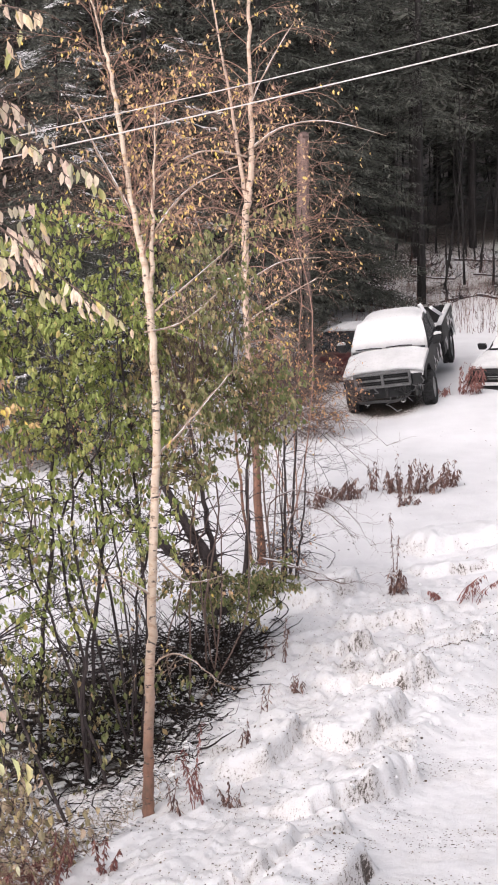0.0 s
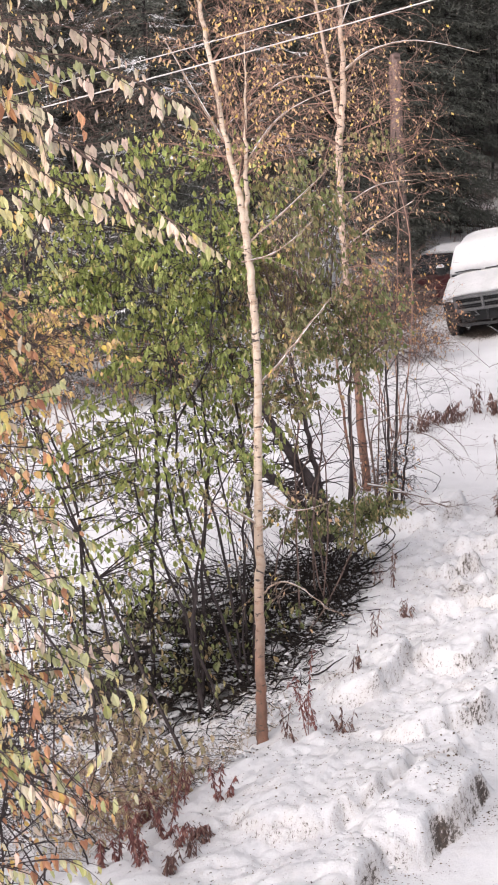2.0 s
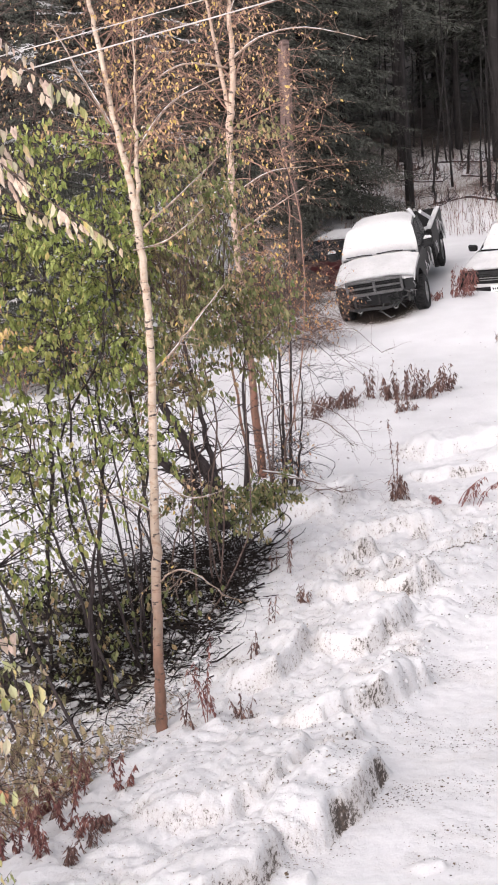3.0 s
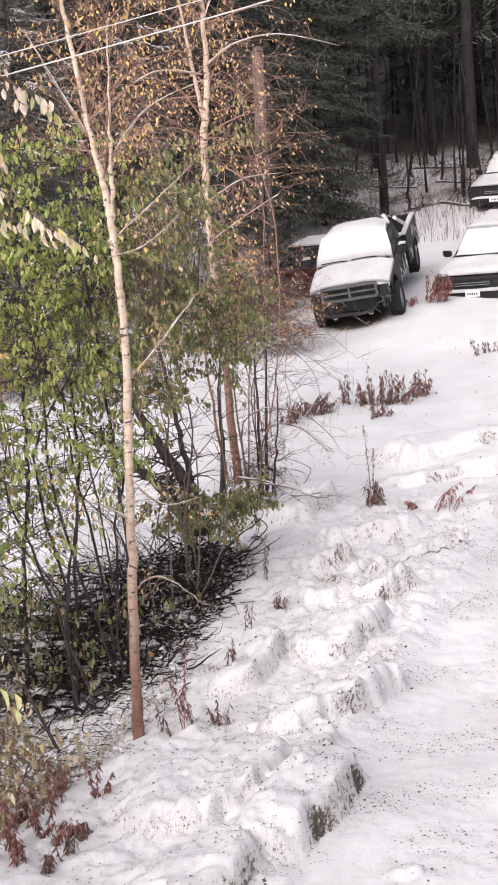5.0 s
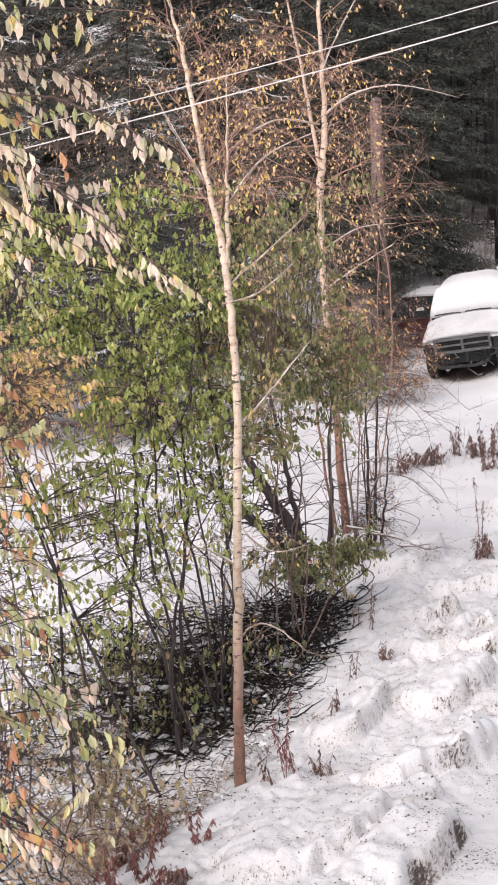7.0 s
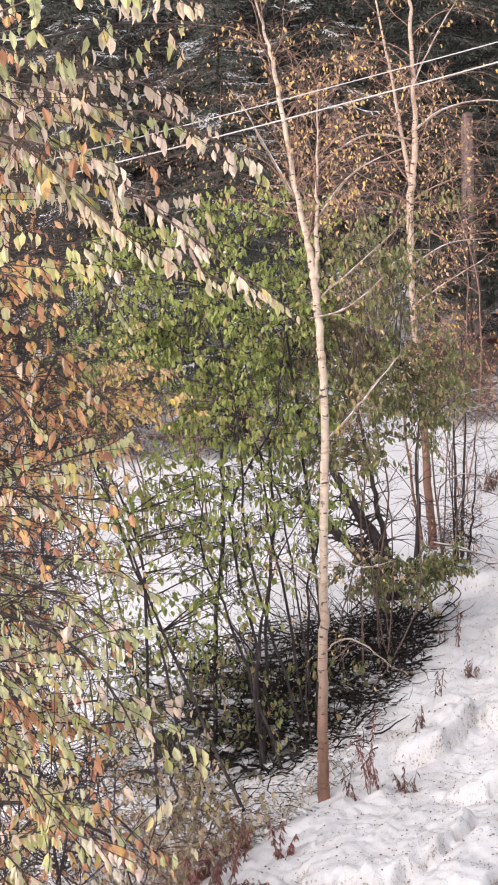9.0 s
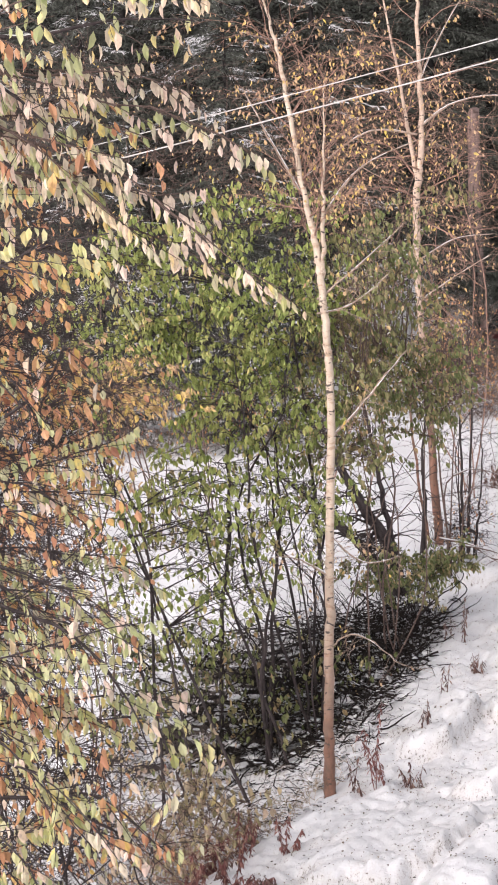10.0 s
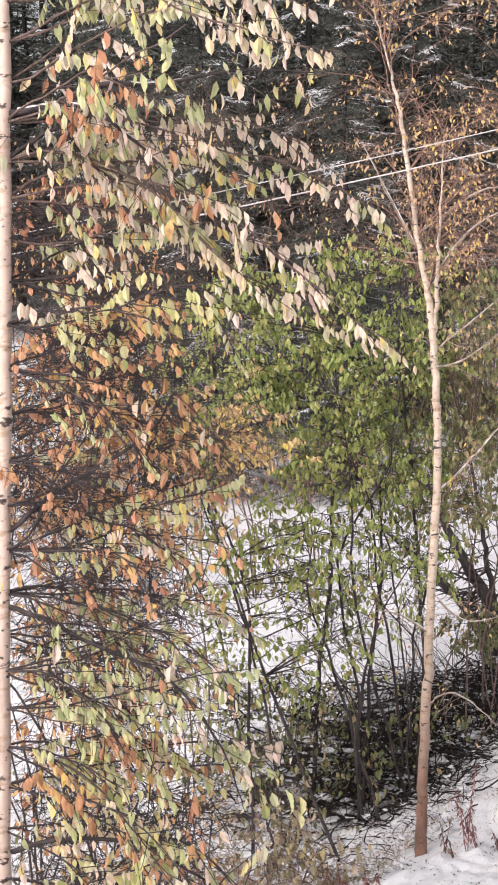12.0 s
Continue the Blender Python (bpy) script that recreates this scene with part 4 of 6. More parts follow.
for _ in range(750):
    y = rng.gauss(22.0, 1.0)
    x = bank(y) + 0.1 - abs(rng.gauss(0, 1.3))
    top = (0.5 + 0.5 * noise.noise(Vector((x * 1.3, y * 1.3, 6)))) * smooth(0.1, -0.9, x - bank(y)) * smooth(20.2, 21.2, y) * smooth(24.6, 22.6, y)
    if noise.noise(Vector((x * 2.1, y * 2.1, 3))) + 0.15 < rng.uniform(-0.2, 0.4):
        continue
    c, s = Vector((x, y, floor_z(x, y) + top * rng.uniform(0.3, 0.9))), rng.uniform(0.025, 0.085)
    b = len(snowy.v)
    for i in range(5):
        for j in range(8):
            lat, lon = math.pi * (i / 4 - 0.5), 2 * math.pi * j / 8
            d = Vector((math.cos(lat) * math.cos(lon) * 1.3, math.cos(lat) * math.sin(lon), math.sin(lat) * 0.32))
            snowy.v.append(c + d * s * (1 + 1.1 * noise.noise(d * 1.9 + c * 11)))
    for i in range(4):
        for j in range(8):
            snowy.f.append((b + i * 8 + j, b + i * 8 + (j + 1) % 8, b + (i + 1) * 8 + (j + 1) % 8, b + (i + 1) * 8 + j))
for _ in range(260):
    y = rng.gauss(22.6, 0.9)
    x = bank(y) - abs(rng.gauss(0.2, 1.3))
    d, ln = Vector((rng.gauss(0, 0.35), rng.gauss(0, 0.3), 1)).normalized(), rng.uniform(0.3, 1.3)
    way = [Vector((x, y, floor_z(x, y)))]
    for i in range(7):
        d = (d + Vector((rng.gauss(0, 0.2), rng.gauss(0, 0.2), rng.gauss(-0.03, 0.1)))).normalized()
        way.append(way[-1] + d * ln / 7)
        if i > 1 and rng.random() < 0.7:
            e = (d + Vector((rng.gauss(0, 0.7), rng.gauss(0, 0.7), 0.1))).normalized() * rng.uniform(0.08, 0.3)
            sticks.tube([way[-1], way[-1] + e * 0.5, way[-1] + e + Vector((0, 0, -0.02))], [0.003, 0.0025, 0.0015], 3, False)
    sticks.tube(way, [0.007 - 0.0007 * i for i in range(8)], 4, False)
tagged(part("brushwood", sticks, SHADED_BARK, heap), "tangle of thin twigs, near black with painted-in shade", kind="stuff")
single("snow_on_sticks", snowy, SNOW, "thin snow lying along the dead sticks", "snow", kind="stuff")


# ---- dead weeds ----
def weed(label, x, y, stems, height, lean, material, seed, leafy=14, size=0.1, spread=0.06, droop=0.3, name="dead_weed"):
    rng = random.Random(seed)
    ob = thing(name, label, "weed", (x, y, floor_z(x, y) - 0.02), "dead weeds")
    dry = Mesh()
    for _ in range(stems):
        w = Mesh()
        foot = Vector((x + rng.gauss(0, spread), y + rng.gauss(0, spread), 0))
        foot.z = floor_z(foot.x, foot.y) - 0.02
        h = height * rng.uniform(0.6, 1.1)
        d = Vector((lean[0] + rng.gauss(0, 0.15), lean[1] + rng.gauss(0, 0.15), 1)).normalized()
        pts = [foot]
        for i in range(6):
            d = (d + Vector((lean[0] * droop, lean[1] * droop, -droop * 0.4 * (i > 2)))).normalized()
            pts.append(pts[-1] + d * h / 6)
        w.tube(pts, [0.005, 0.005, 0.0045, 0.004, 0.0035, 0.003, 0.002], 4, False)
        for _k in range(leafy):
            i = rng.randrange(1, 6)
            p = pts[i].lerp(pts[i + 1], rng.random())
            a = rng.uniform(0, 6.283)
            dry.leaf(p, Vector((0.5 * math.cos(a), 0.5 * math.sin(a), rng.uniform(-1.2, -0.3))), Vector((-math.sin(a), math.cos(a), rng.gauss(0, 0.4))), size * rng.uniform(0.6, 1.3), size * 0.26, 0.3, False)
        part("stem", w, material, ob)
    tagged(part("foliage", dry, material, ob), "withered hanging leaves", kind="stuff")
    return ob


weed("tall dead fireweed spire standing in the snow", 2.1, 25.2, 2, 1.2, (0.02, 0), DEAD, 61, 46, 0.07, 0.02, 0.0)
weed("brown tuft of dead stalks at the foot of the spire", 2.1, 25.15, 14, 0.38, (0, 0), DEAD, 62, 8, 0.12, 0.08, 0.05)
for i, (x, y, h, lean, n) in enumerate(((1.4, 31.5, 0.42, (0.25, 0), 5), (1.62, 31.7, 0.5, (0.3, 0), 6), (1.8, 31.5, 0.36, (0.4, 0), 5), (2.3, 32.0, 0.6, (0.02, 0), 3), (2.5, 32.0, 0.42, (0.0, 0), 3), (2.72, 31.9, 0.5, (-0.05, 0), 6), (2.9, 31.8, 0.72, (0.05, 0), 8), (3.08, 31.9, 0.66, (0.2, 0), 7), (3.25, 31.9, 0.4, (0.4, 0), 5), (3.62, 32.3, 0.5, (0.05, 0), 6), (3.75, 32.4, 0.35, (0.1, 0), 4), (1.15, 31.0, 0.45, (0.1, 0), 5), (2.75, 31.0, 0.3, (0.1, -0.1), 4))):
    weed("clump of dead brown weeds bent over in the snow", x, y, n + 2, h * 1.02, lean, DEAD, 70 + i, 17, 0.11, 0.09, 0.25)
for i, (x, y, h, lean, n) in enumerate(((2.95, 24.6, 0.55, (0.35, 0), 4), (3.15, 24.5, 0.6, (0.3, 0), 3), (2.75, 24.9, 0.25, (-0.4, 0), 3))):
    weed("reddish dead weed bent over the snow bank", x, y, n, h, lean, DEAD_RED, 90 + i, 16, 0.09, 0.05, 0.3)
for i, (x, y, h, n) in enumerate(((5.25, 35.5, 0.42, 3), (5.45, 35.6, 0.33, 2), (5.6, 35.6, 0.36, 2), (5.75, 35.6, 0.28, 2))):
    weed("small dark dead weed poking through the snow", x, y, n, h, (0, 0), DEAD, 95 + i, 16, 0.09, 0.03, 0.0)
for i, (x, y, h, n) in enumerate(((4.95, 40.1, 0.75, 10), (5.15, 40.2, 0.6, 10), (4.4, 40.0, 0.3, 4))):
    weed("reddish-brown dead weeds beside the parked cars", x, y, n, h, (0.15, 0), DEAD_RED, 100 + i, 16, 0.13, 0.1, 0.2)
for i, (x, y, h, lean, n, m) in enumerate(((-0.74, 17.8, 0.95, (0.05, 0), 2, DEAD_RED), (-0.62, 17.75, 0.6, (-0.12, 0), 2, DEAD_RED), (-0.86, 17.75, 0.5, (0.0, 0), 3, DEAD), (-0.34, 17.9, 0.3, (0.0, 0), 6, DEAD), (-2.0, 16.15, 0.6, (0, 0), 3, DEAD_RED), (-1.5, 16.2, 0.4, (0.1, 0), 3, DEAD_RED), (-1.95, 15.3, 0.3, (0.3, 0), 4, DEAD_RED), (-1.75, 15.45, 0.26, (0.4, 0), 3, DEAD_RED), (-1.62, 15.4, 0.22, (-0.3, 0), 4, DEAD), (-2.35, 16.4, 0.45, (0.2, 0), 5, DEAD_RED), (-2.15, 15.9, 0.35, (0.3, 0), 5, DEAD), (-2.05, 15.6, 0.5, (0.05, 0), 3, DEAD_RED), (-2.3, 15.35, 0.6, (0.0, 0), 3, DEAD_RED), (-1.8, 15.1, 0.36, (0.1, 0), 6, DEAD), (-2.2, 14.9, 0.4, (-0.1, 0), 4, DEAD_RED), (-1.95, 14.75, 0.26, (0.2, 0), 7, DEAD), (-2.5, 15.0, 0.4, (0.05, 0), 4, DEAD_RED),
                                             (0.05, 20.4, 0.5, (0.05, 0), 2, DEAD), (0.35, 22.2, 0.6, (0.0, 0), 3, DEAD), (0.2, 22.4, 0.4, (-0.1, 0), 2, DEAD), (0.5, 21.0, 0.25, (0.1, 0), 5, DEAD), (-0.1, 19.0, 0.3, (0.1, 0), 3, DEAD))):
    weed("thin reddish dead weed with hanging dry leaves" if m is DEAD_RED else "thin brown dead weed standing in the snow", x, y, n, h, lean, m, 110 + i, 34 if m is DEAD_RED else 11, 0.085, 0.045, 0.25)
# dry stalks along the edge of the wood, tan grass in the gully, chips on the snow
edge, straw, chips = Mesh(), Mesh(), Mesh()
for _ in range(1500):
    x, y = rng.uniform(3.0, 9.5), 48.0 + 12 * rng.random() ** 1.3
    p = Vector((x, y, floor_z(x, y)))
    h = rng.uniform(0.12, 0.4) + 0.35 * (rng.random() < 0.15)
    edge.tube([p, p + Vector((rng.gauss(0, 0.03), 0, h * 0.6)), p + Vector((rng.gauss(0, 0.07), 0, h))], [0.006, 0.005, 0.003], 3, False)
for _ in range(260):
    y = rng.uniform(16.8, 19.0)
    x = bank(y) - rng.uniform(0, 2.2)
    p = Vector((x, y, floor_z(x, y)))
    for _k in range(3):
        d = Vector((rng.gauss(0, 0.6), rng.gauss(0, 0.6), rng.uniform(0.2, 1.0))).normalized()
        h = rng.uniform(0.12, 0.4)
        straw.tube([p, p + d * h * 0.6, p + d * h + Vector((d.x, d.y, -0.5)) * h * 0.35], [0.003, 0.0025, 0.001], 3, False)
for k in range(21000):
    if k < 18600:
        y = rng.uniform(13.5, 27)
        x = 0.45 + (y - 15.5) * 0.385 + abs(rng.gauss(0, 1.3)) - 0.1
        if noise.noise(Vector((x * 0.9 - y * 0.35, y * 1.6, 4))) < rng.uniform(-0.25, 0.35):
            continue
    elif k < 19800:
        y = rng.uniform(13.5, 25.5)
        x = rng.uniform(bank(y), 0.6 + (y - 15.5) * 0.385)
    else:
        y = rng.uniform(14, 23)
        x = bank(y) - rng.uniform(0, 2.5)
    a = rng.uniform(0, 6.283)
    s = rng.choice((0.008, 0.011, 0.015, 0.02, 0.03)) * rng.uniform(0.7, 1.3)
    chips.leaf(Vector((x, y, floor_z(x, y) + 0.006)), Vector((math.cos(a), math.sin(a), rng.uniform(0, 0.15))), Vector((-math.sin(a), math.cos(a), rng.gauss(0, 0.15))), s, s * rng.uniform(0.4, 0.9), 0.15, False)
for _ in range(170):
    x, y = rng.uniform(1, 6), rng.uniform(26.5, 37)
    a, s = rng.uniform(0, 6.283), rng.uniform(0.015, 0.06)
    chips.leaf(Vector((x, y, floor_z(x, y) + 0.006)), Vector((math.cos(a), math.sin(a), rng.uniform(0, 0.6))), Vector((-math.sin(a), math.cos(a), rng.gauss(0, 0.3))), s, s * 0.5, 0.4, False)
for _ in range(260):
    t = rng.random()
    x, y = 1.85 + 1.45 * t + rng.gauss(0, 0.03), 22.2 + 0.95 * t + rng.gauss(0, 0.04)
    a, s = rng.uniform(0, 6.283), rng.uniform(0.015, 0.04)
    chips.leaf(Vector((x, y, floor_z(x, y) + 0.006)), Vector((math.cos(a), math.sin(a), rng.uniform(0, 0.5))), Vector((-math.sin(a), math.cos(a), rng.gauss(0, 0.3))), s, s * 0.6, 0.4, False)
lumps, crumbs = Mesh(), Mesh()
for k in range(150):
    y = rng.uniform(13.6, 26.5)
    if k % 3:
        x = rng.gauss(0.4 + (y - 15.5) * 0.385, 0.2)
    else:
        x = rng.uniform(bank(y), 0.5 + (y - 15.5) * 0.385)
    s = rng.choice((0.008, 0.011, 0.015, 0.02, 0.027)) * rng.uniform(0.7, 1.3)
    c = Vector((x, y, floor_z(x, y) + s * 0.2))
    out = lumps if rng.random() < 0.6 or s > 0.02 else crumbs
    b = len(out.v)
    for i in range(5):
        for j in range(7):
            lat, lon = math.pi * (i / 4 - 0.5), 2 * math.pi * j / 7
            d = Vector((math.cos(lat) * math.cos(lon), math.cos(lat) * math.sin(lon), math.sin(lat) * 0.85))
            out.v.append(c + d * s * (1 + 1.0 * noise.noise(d * 1.7 + c * 13)))
    for i in range(4):
        for j in range(7):
            out.f.append((b + i * 7 + j, b + i * 7 + (j + 1) % 7, b + (i + 1) * 7 + (j + 1) % 7, b + (i + 1) * 7 + j))
for _ in range(2600):
    y = rng.uniform(13.6, 26.0)
    x = rng.uniform(bank(y) + 0.2, 0.6 + (y - 15.5) * 0.385)
    if noise.noise(Vector((x * 1.3, y * 1.3, 8))) < rng.uniform(0.0, 0.5):
        continue
    s = rng.choice((0.004, 0.006, 0.008, 0.011)) * rng.uniform(0.7, 1.3)
    c = Vector((x, y, floor_z(x, y) + s * 0.2))
    b = len(crumbs.v)
    for i in range(4):
        for j in range(5):
            lat, lon = math.pi * (i / 3 - 0.5), 2 * math.pi * j / 5
            d = Vector((math.cos(lat) * math.cos(lon), math.cos(lat) * math.sin(lon), math.sin(lat) * 0.7))
            crumbs.v.append(c + d * s * (1 + 0.8 * noise.noise(d * 1.7 + c * 13)))
    for i in range(3):
        for j in range(5):
            crumbs.f.append((b + i * 5 + j, b + i * 5 + (j + 1) % 5, b + (i + 1) * 5 + (j + 1) % 5, b + (i + 1) * 5 + j))
for _ in range(9000):
    y = rng.uniform(13.5, 26.5)
    x = rng.uniform(bank(y) + 0.3, 1.1 + (y - 15.5) * 0.385)
    z, soil, _l = ground(x, y)
    if soil < rng.uniform(0.12, 0.5):
        continue
    a, s = rng.uniform(0, 6.283), rng.uniform(0.01, 0.032)
    chips.leaf(Vector((x, y, z + 0.005)), Vector((math.cos(a), math.sin(a), rng.uniform(0, 0.6))), Vector((-math.sin(a), math.cos(a), rng.gauss(0, 0.4))), s, s * rng.uniform(0.4, 0.9), 0.4, False)
single("snow_lumps", lumps, SNOW, "small broken lumps of snow along the bank", "snow", kind="stuff", smooth=True)
single("dirt_crumbs", crumbs, CHIP, "dark crumbs of frozen soil along the bank", "soil", kind="stuff")
single("dry_stalks", edge, DEAD, "thin dry stalks along the edge of the wood", "weed", kind="stuff")
single("dry_grass", straw, STRAW, "matted tan dry grass on the gully floor", "grass", kind="stuff")
single("leaf_litter", chips, CHIP, "dark bark chips and dead leaves strewn over the snow", "litter", kind="stuff")


# ---- the spruce wood ----
def spruce_parts(seed, height, low, reach, detail=1.0, droop=0.55):
    """Trunk and needled boughs of a spruce, told from its foot."""
    rng = random.Random(seed)
    trunk, needles, load = Mesh(), Mesh(), Mesh()
    n = 14
    trunk.tube([Vector((rng.gauss(0, 0.02), rng.gauss(0, 0.02), height * i / n - 1.2 * (i == 0))) for i in range(n + 1)], [0.0075 * height * (1 - 0.93 * i / n) + 0.012 for i in range(n + 1)], 9)
    for _ in range(int(26 * detail)):
        z = rng.uniform(0.6, max(1.2, low + 1))
        a = rng.uniform(0, 6.283)
        d = Vector((math.cos(a), math.sin(a), rng.uniform(-0.5, 0.15)))
        ln = rng.uniform(0.3, 1.4)
        p = Vector((0, 0, z))
        trunk.tube([p, p + d * ln * 0.5, p + d * ln + Vector((0, 0, -0.15 * ln))], [0.014, 0.009, 0.004], 3, False)
    z = low
    while z < height - 0.4:
        f = (z - low) / (height - low)
        for _ in range(5 if detail > 0.7 else 4):
            a = rng.uniform(0, 6.283)
            ln = reach * (1 - f) ** 0.75 * rng.uniform(0.65, 1.1) + 0.25
            out = Vector((math.cos(a), math.sin(a), 0))
            p = Vector((0, 0, z + rng.uniform(-0.15, 0.15)))
            m = max(4, int(ln / (0.13 / detail)))
            pts = []
            for i in range(m + 1):
                s = i / m
                pts.append(p + out * ln * s + Vector((0, 0, ln * (0.12 * s - droop * s * s + 0.25 * s ** 4))) + Vector((rng.gauss(0, 0.02), rng.gauss(0, 0.02), 0)))
            trunk.tube([pts[0], pts[m // 2], pts[m]], [0.018, 0.01, 0.004], 3, False)
            if rng.random() < 0.3:
                k = m // 2
                for i in range(k, m + 1):
                    for _s in range(5):
                        e = (out * rng.uniform(0.2, 1.0) + out.cross(Vector((0, 0, 1))) * rng.gauss(0, 0.8) + Vector((0, 0, rng.uniform(-0.45, 0.0)))).normalized()
                        load.leaf(pts[i] + Vector((rng.gauss(0, 0.04), rng.gauss(0, 0.04), 0.03)), e, e.cross(Vector((rng.gauss(0, 0.3), rng.gauss(0, 0.3), 1))), rng.uniform(0.1, 0.3) * (1.2 - 0.5 * i / m), rng.uniform(0.025, 0.05), 0.2, False)
            across = out.cross(Vector((0, 0, 1)))
            for i in range(1, m + 1):
                s = i / m
                for sgn in (-1, 1):
                    w = 0.5 * ln * (1 - 0.75 * s) * rng.uniform(0.5, 1.1) * min(1, 0.35 + 2 * s) + 0.12
                    d = (across * sgn + out * rng.uniform(0.3, 0.9) + Vector((0, 0, rng.uniform(-0.75, -0.05)))).normalized()
                    if detail < 0.7:
                        needles.leaf(pts[i], d, d.cross(Vector((rng.gauss(0, 0.35), rng.gauss(0, 0.35), 1))), w, rng.uniform(0.06, 0.11), 0.15, False)
                        continue
                    # a twig with short side shoots
                    q = pts[i]
                    for h in range(max(2, int(w / 0.13))):
                        e = (d + Vector((rng.gauss(0, 0.55), rng.gauss(0, 0.55), rng.gauss(-0.25, 0.35)))).normalized()
                        needles.leaf(q, e, e.cross(Vector((rng.gauss(0, 0.6), rng.gauss(0, 0.6), 1))), rng.uniform(0.1, 0.22), rng.uniform(0.022, 0.042), 0.15, False)
                        q = q + d * 0.13
        z += rng.uniform(0.22, 0.4) / detail ** 0.5
    return trunk, needles, load


KINDS = []
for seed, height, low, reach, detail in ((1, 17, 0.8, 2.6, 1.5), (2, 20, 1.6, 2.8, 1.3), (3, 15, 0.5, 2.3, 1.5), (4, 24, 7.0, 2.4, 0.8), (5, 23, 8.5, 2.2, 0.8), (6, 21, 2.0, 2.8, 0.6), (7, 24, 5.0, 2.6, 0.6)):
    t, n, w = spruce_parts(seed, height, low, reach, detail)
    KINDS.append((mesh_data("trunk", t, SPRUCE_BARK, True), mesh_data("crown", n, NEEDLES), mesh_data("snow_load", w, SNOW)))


def spruce(x, y, kind, turn, size, label, dusted=False):
    ob = thing("spruce_tree", label, "tree", (x, y, terrain(x, y) - 0.1), "spruce wood")
    ob.rotation_euler = (0, 0, turn)
    ob.scale = (size, size, size)
    for name, me in list(zip(("trunk", "crown", "snow_load"), KINDS[kind]))[:3 if dusted else 2]:
        p = new(name, me)
        p.parent = ob
        if name == "snow_load":
            tagged(p, kind="stuff")
    return ob


rng = random.Random(5)
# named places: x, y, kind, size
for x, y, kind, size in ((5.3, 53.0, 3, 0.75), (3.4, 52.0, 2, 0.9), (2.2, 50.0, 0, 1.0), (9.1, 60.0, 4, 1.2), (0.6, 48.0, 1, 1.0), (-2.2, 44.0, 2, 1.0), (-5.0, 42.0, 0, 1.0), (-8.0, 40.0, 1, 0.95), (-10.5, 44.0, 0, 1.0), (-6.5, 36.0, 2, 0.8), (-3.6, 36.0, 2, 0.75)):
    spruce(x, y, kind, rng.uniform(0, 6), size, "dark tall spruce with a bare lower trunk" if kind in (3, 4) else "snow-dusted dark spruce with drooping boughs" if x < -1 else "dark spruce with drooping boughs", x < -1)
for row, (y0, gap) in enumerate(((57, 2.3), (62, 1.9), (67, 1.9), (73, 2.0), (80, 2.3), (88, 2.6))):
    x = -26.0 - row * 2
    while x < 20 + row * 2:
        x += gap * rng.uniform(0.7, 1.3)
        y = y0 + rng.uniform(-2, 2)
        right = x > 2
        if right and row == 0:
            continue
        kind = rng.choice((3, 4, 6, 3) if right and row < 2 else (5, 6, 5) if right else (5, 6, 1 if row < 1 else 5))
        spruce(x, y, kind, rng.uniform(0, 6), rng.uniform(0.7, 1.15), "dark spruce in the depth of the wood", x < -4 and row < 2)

# dead saplings, fallen logs and twiggy growth at the edge of the wood
for k in range(70):
    x, y = rng.uniform(1.5, 11), rng.uniform(52, 70)
    z = terrain(x, y) - 0.05
    w, tips = Mesh(), []
    h = rng.uniform(1.5, 7)
    p = Vector((x, y, z))
    lean = rng.gauss(0, 0.06)
    pts = [p + Vector((lean * h * i / 8 + rng.gauss(0, 0.02), 0, h * i / 8)) for i in range(9)]
    w.tube(pts, [rng.uniform(0.02, 0.05) * (1 - i / 9) + 0.008 for i in range(9)], 5)
    for q in pts[1:]:
        for _ in range(3):
            grow(w, tips, rng, q.copy(), Vector((rng.uniform(-1, 1), rng.uniform(-1, 1), rng.uniform(-0.4, 0.4))).normalized(), rng.uniform(0.3, 1.0), 0.009, 1, 4, -0.3, 0.12, 3, 0.8, 0.5, 0.25, 0.25)
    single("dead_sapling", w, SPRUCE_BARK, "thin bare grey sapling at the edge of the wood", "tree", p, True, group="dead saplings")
fallen = random.Random(77)
for _ in range(22):
    x, y, ln, turn, r = fallen.uniform(3.0, 9.5), fallen.uniform(52.5, 61), fallen.uniform(0.8, 2.4), fallen.uniform(-60, 60), fallen.uniform(0.02, 0.055)
    w, s = Mesh(), Mesh()
    d = Vector((math.cos(radians(turn)), math.sin(radians(turn)), 0))
    pts = []
    for i in range(7):
        q = Vector((x, y, 0)) + d * ln * (i / 6 - 0.5)
        q.z = floor_z(q.x, q.y) + r * 0.6 + rng.gauss(0, 0.015)
        pts.append(q)
    w.tube(pts, [r * (1 - 0.06 * i) for i in range(7)], 8)
    for q in pts[1:]:
        for _k in range(3):
            e = q + Vector((rng.uniform(-0.4, 0.4), rng.uniform(-0.4, 0.4), rng.uniform(0.05, 0.6)))
            w.tube([q, q.lerp(e, 0.5) + Vector((0.04, 0, rng.uniform(-0.05, 0.05))), e], [0.012, 0.009, 0.004], 4)
    s.tube([q + Vector((0, 0, r * 0.75)) for q in pts], [r * rng.uniform(0.4, 0.75) for _ in pts], 7)
    ob = thing("fallen_log", "dark fallen log topped with snow at the edge of the wood", "log", (x, y, pts[3].z), "fallen logs")
    part("log", w, DARK_BARK, ob, "", True)
    part("snow_cover", s, SNOW, ob, "", True)


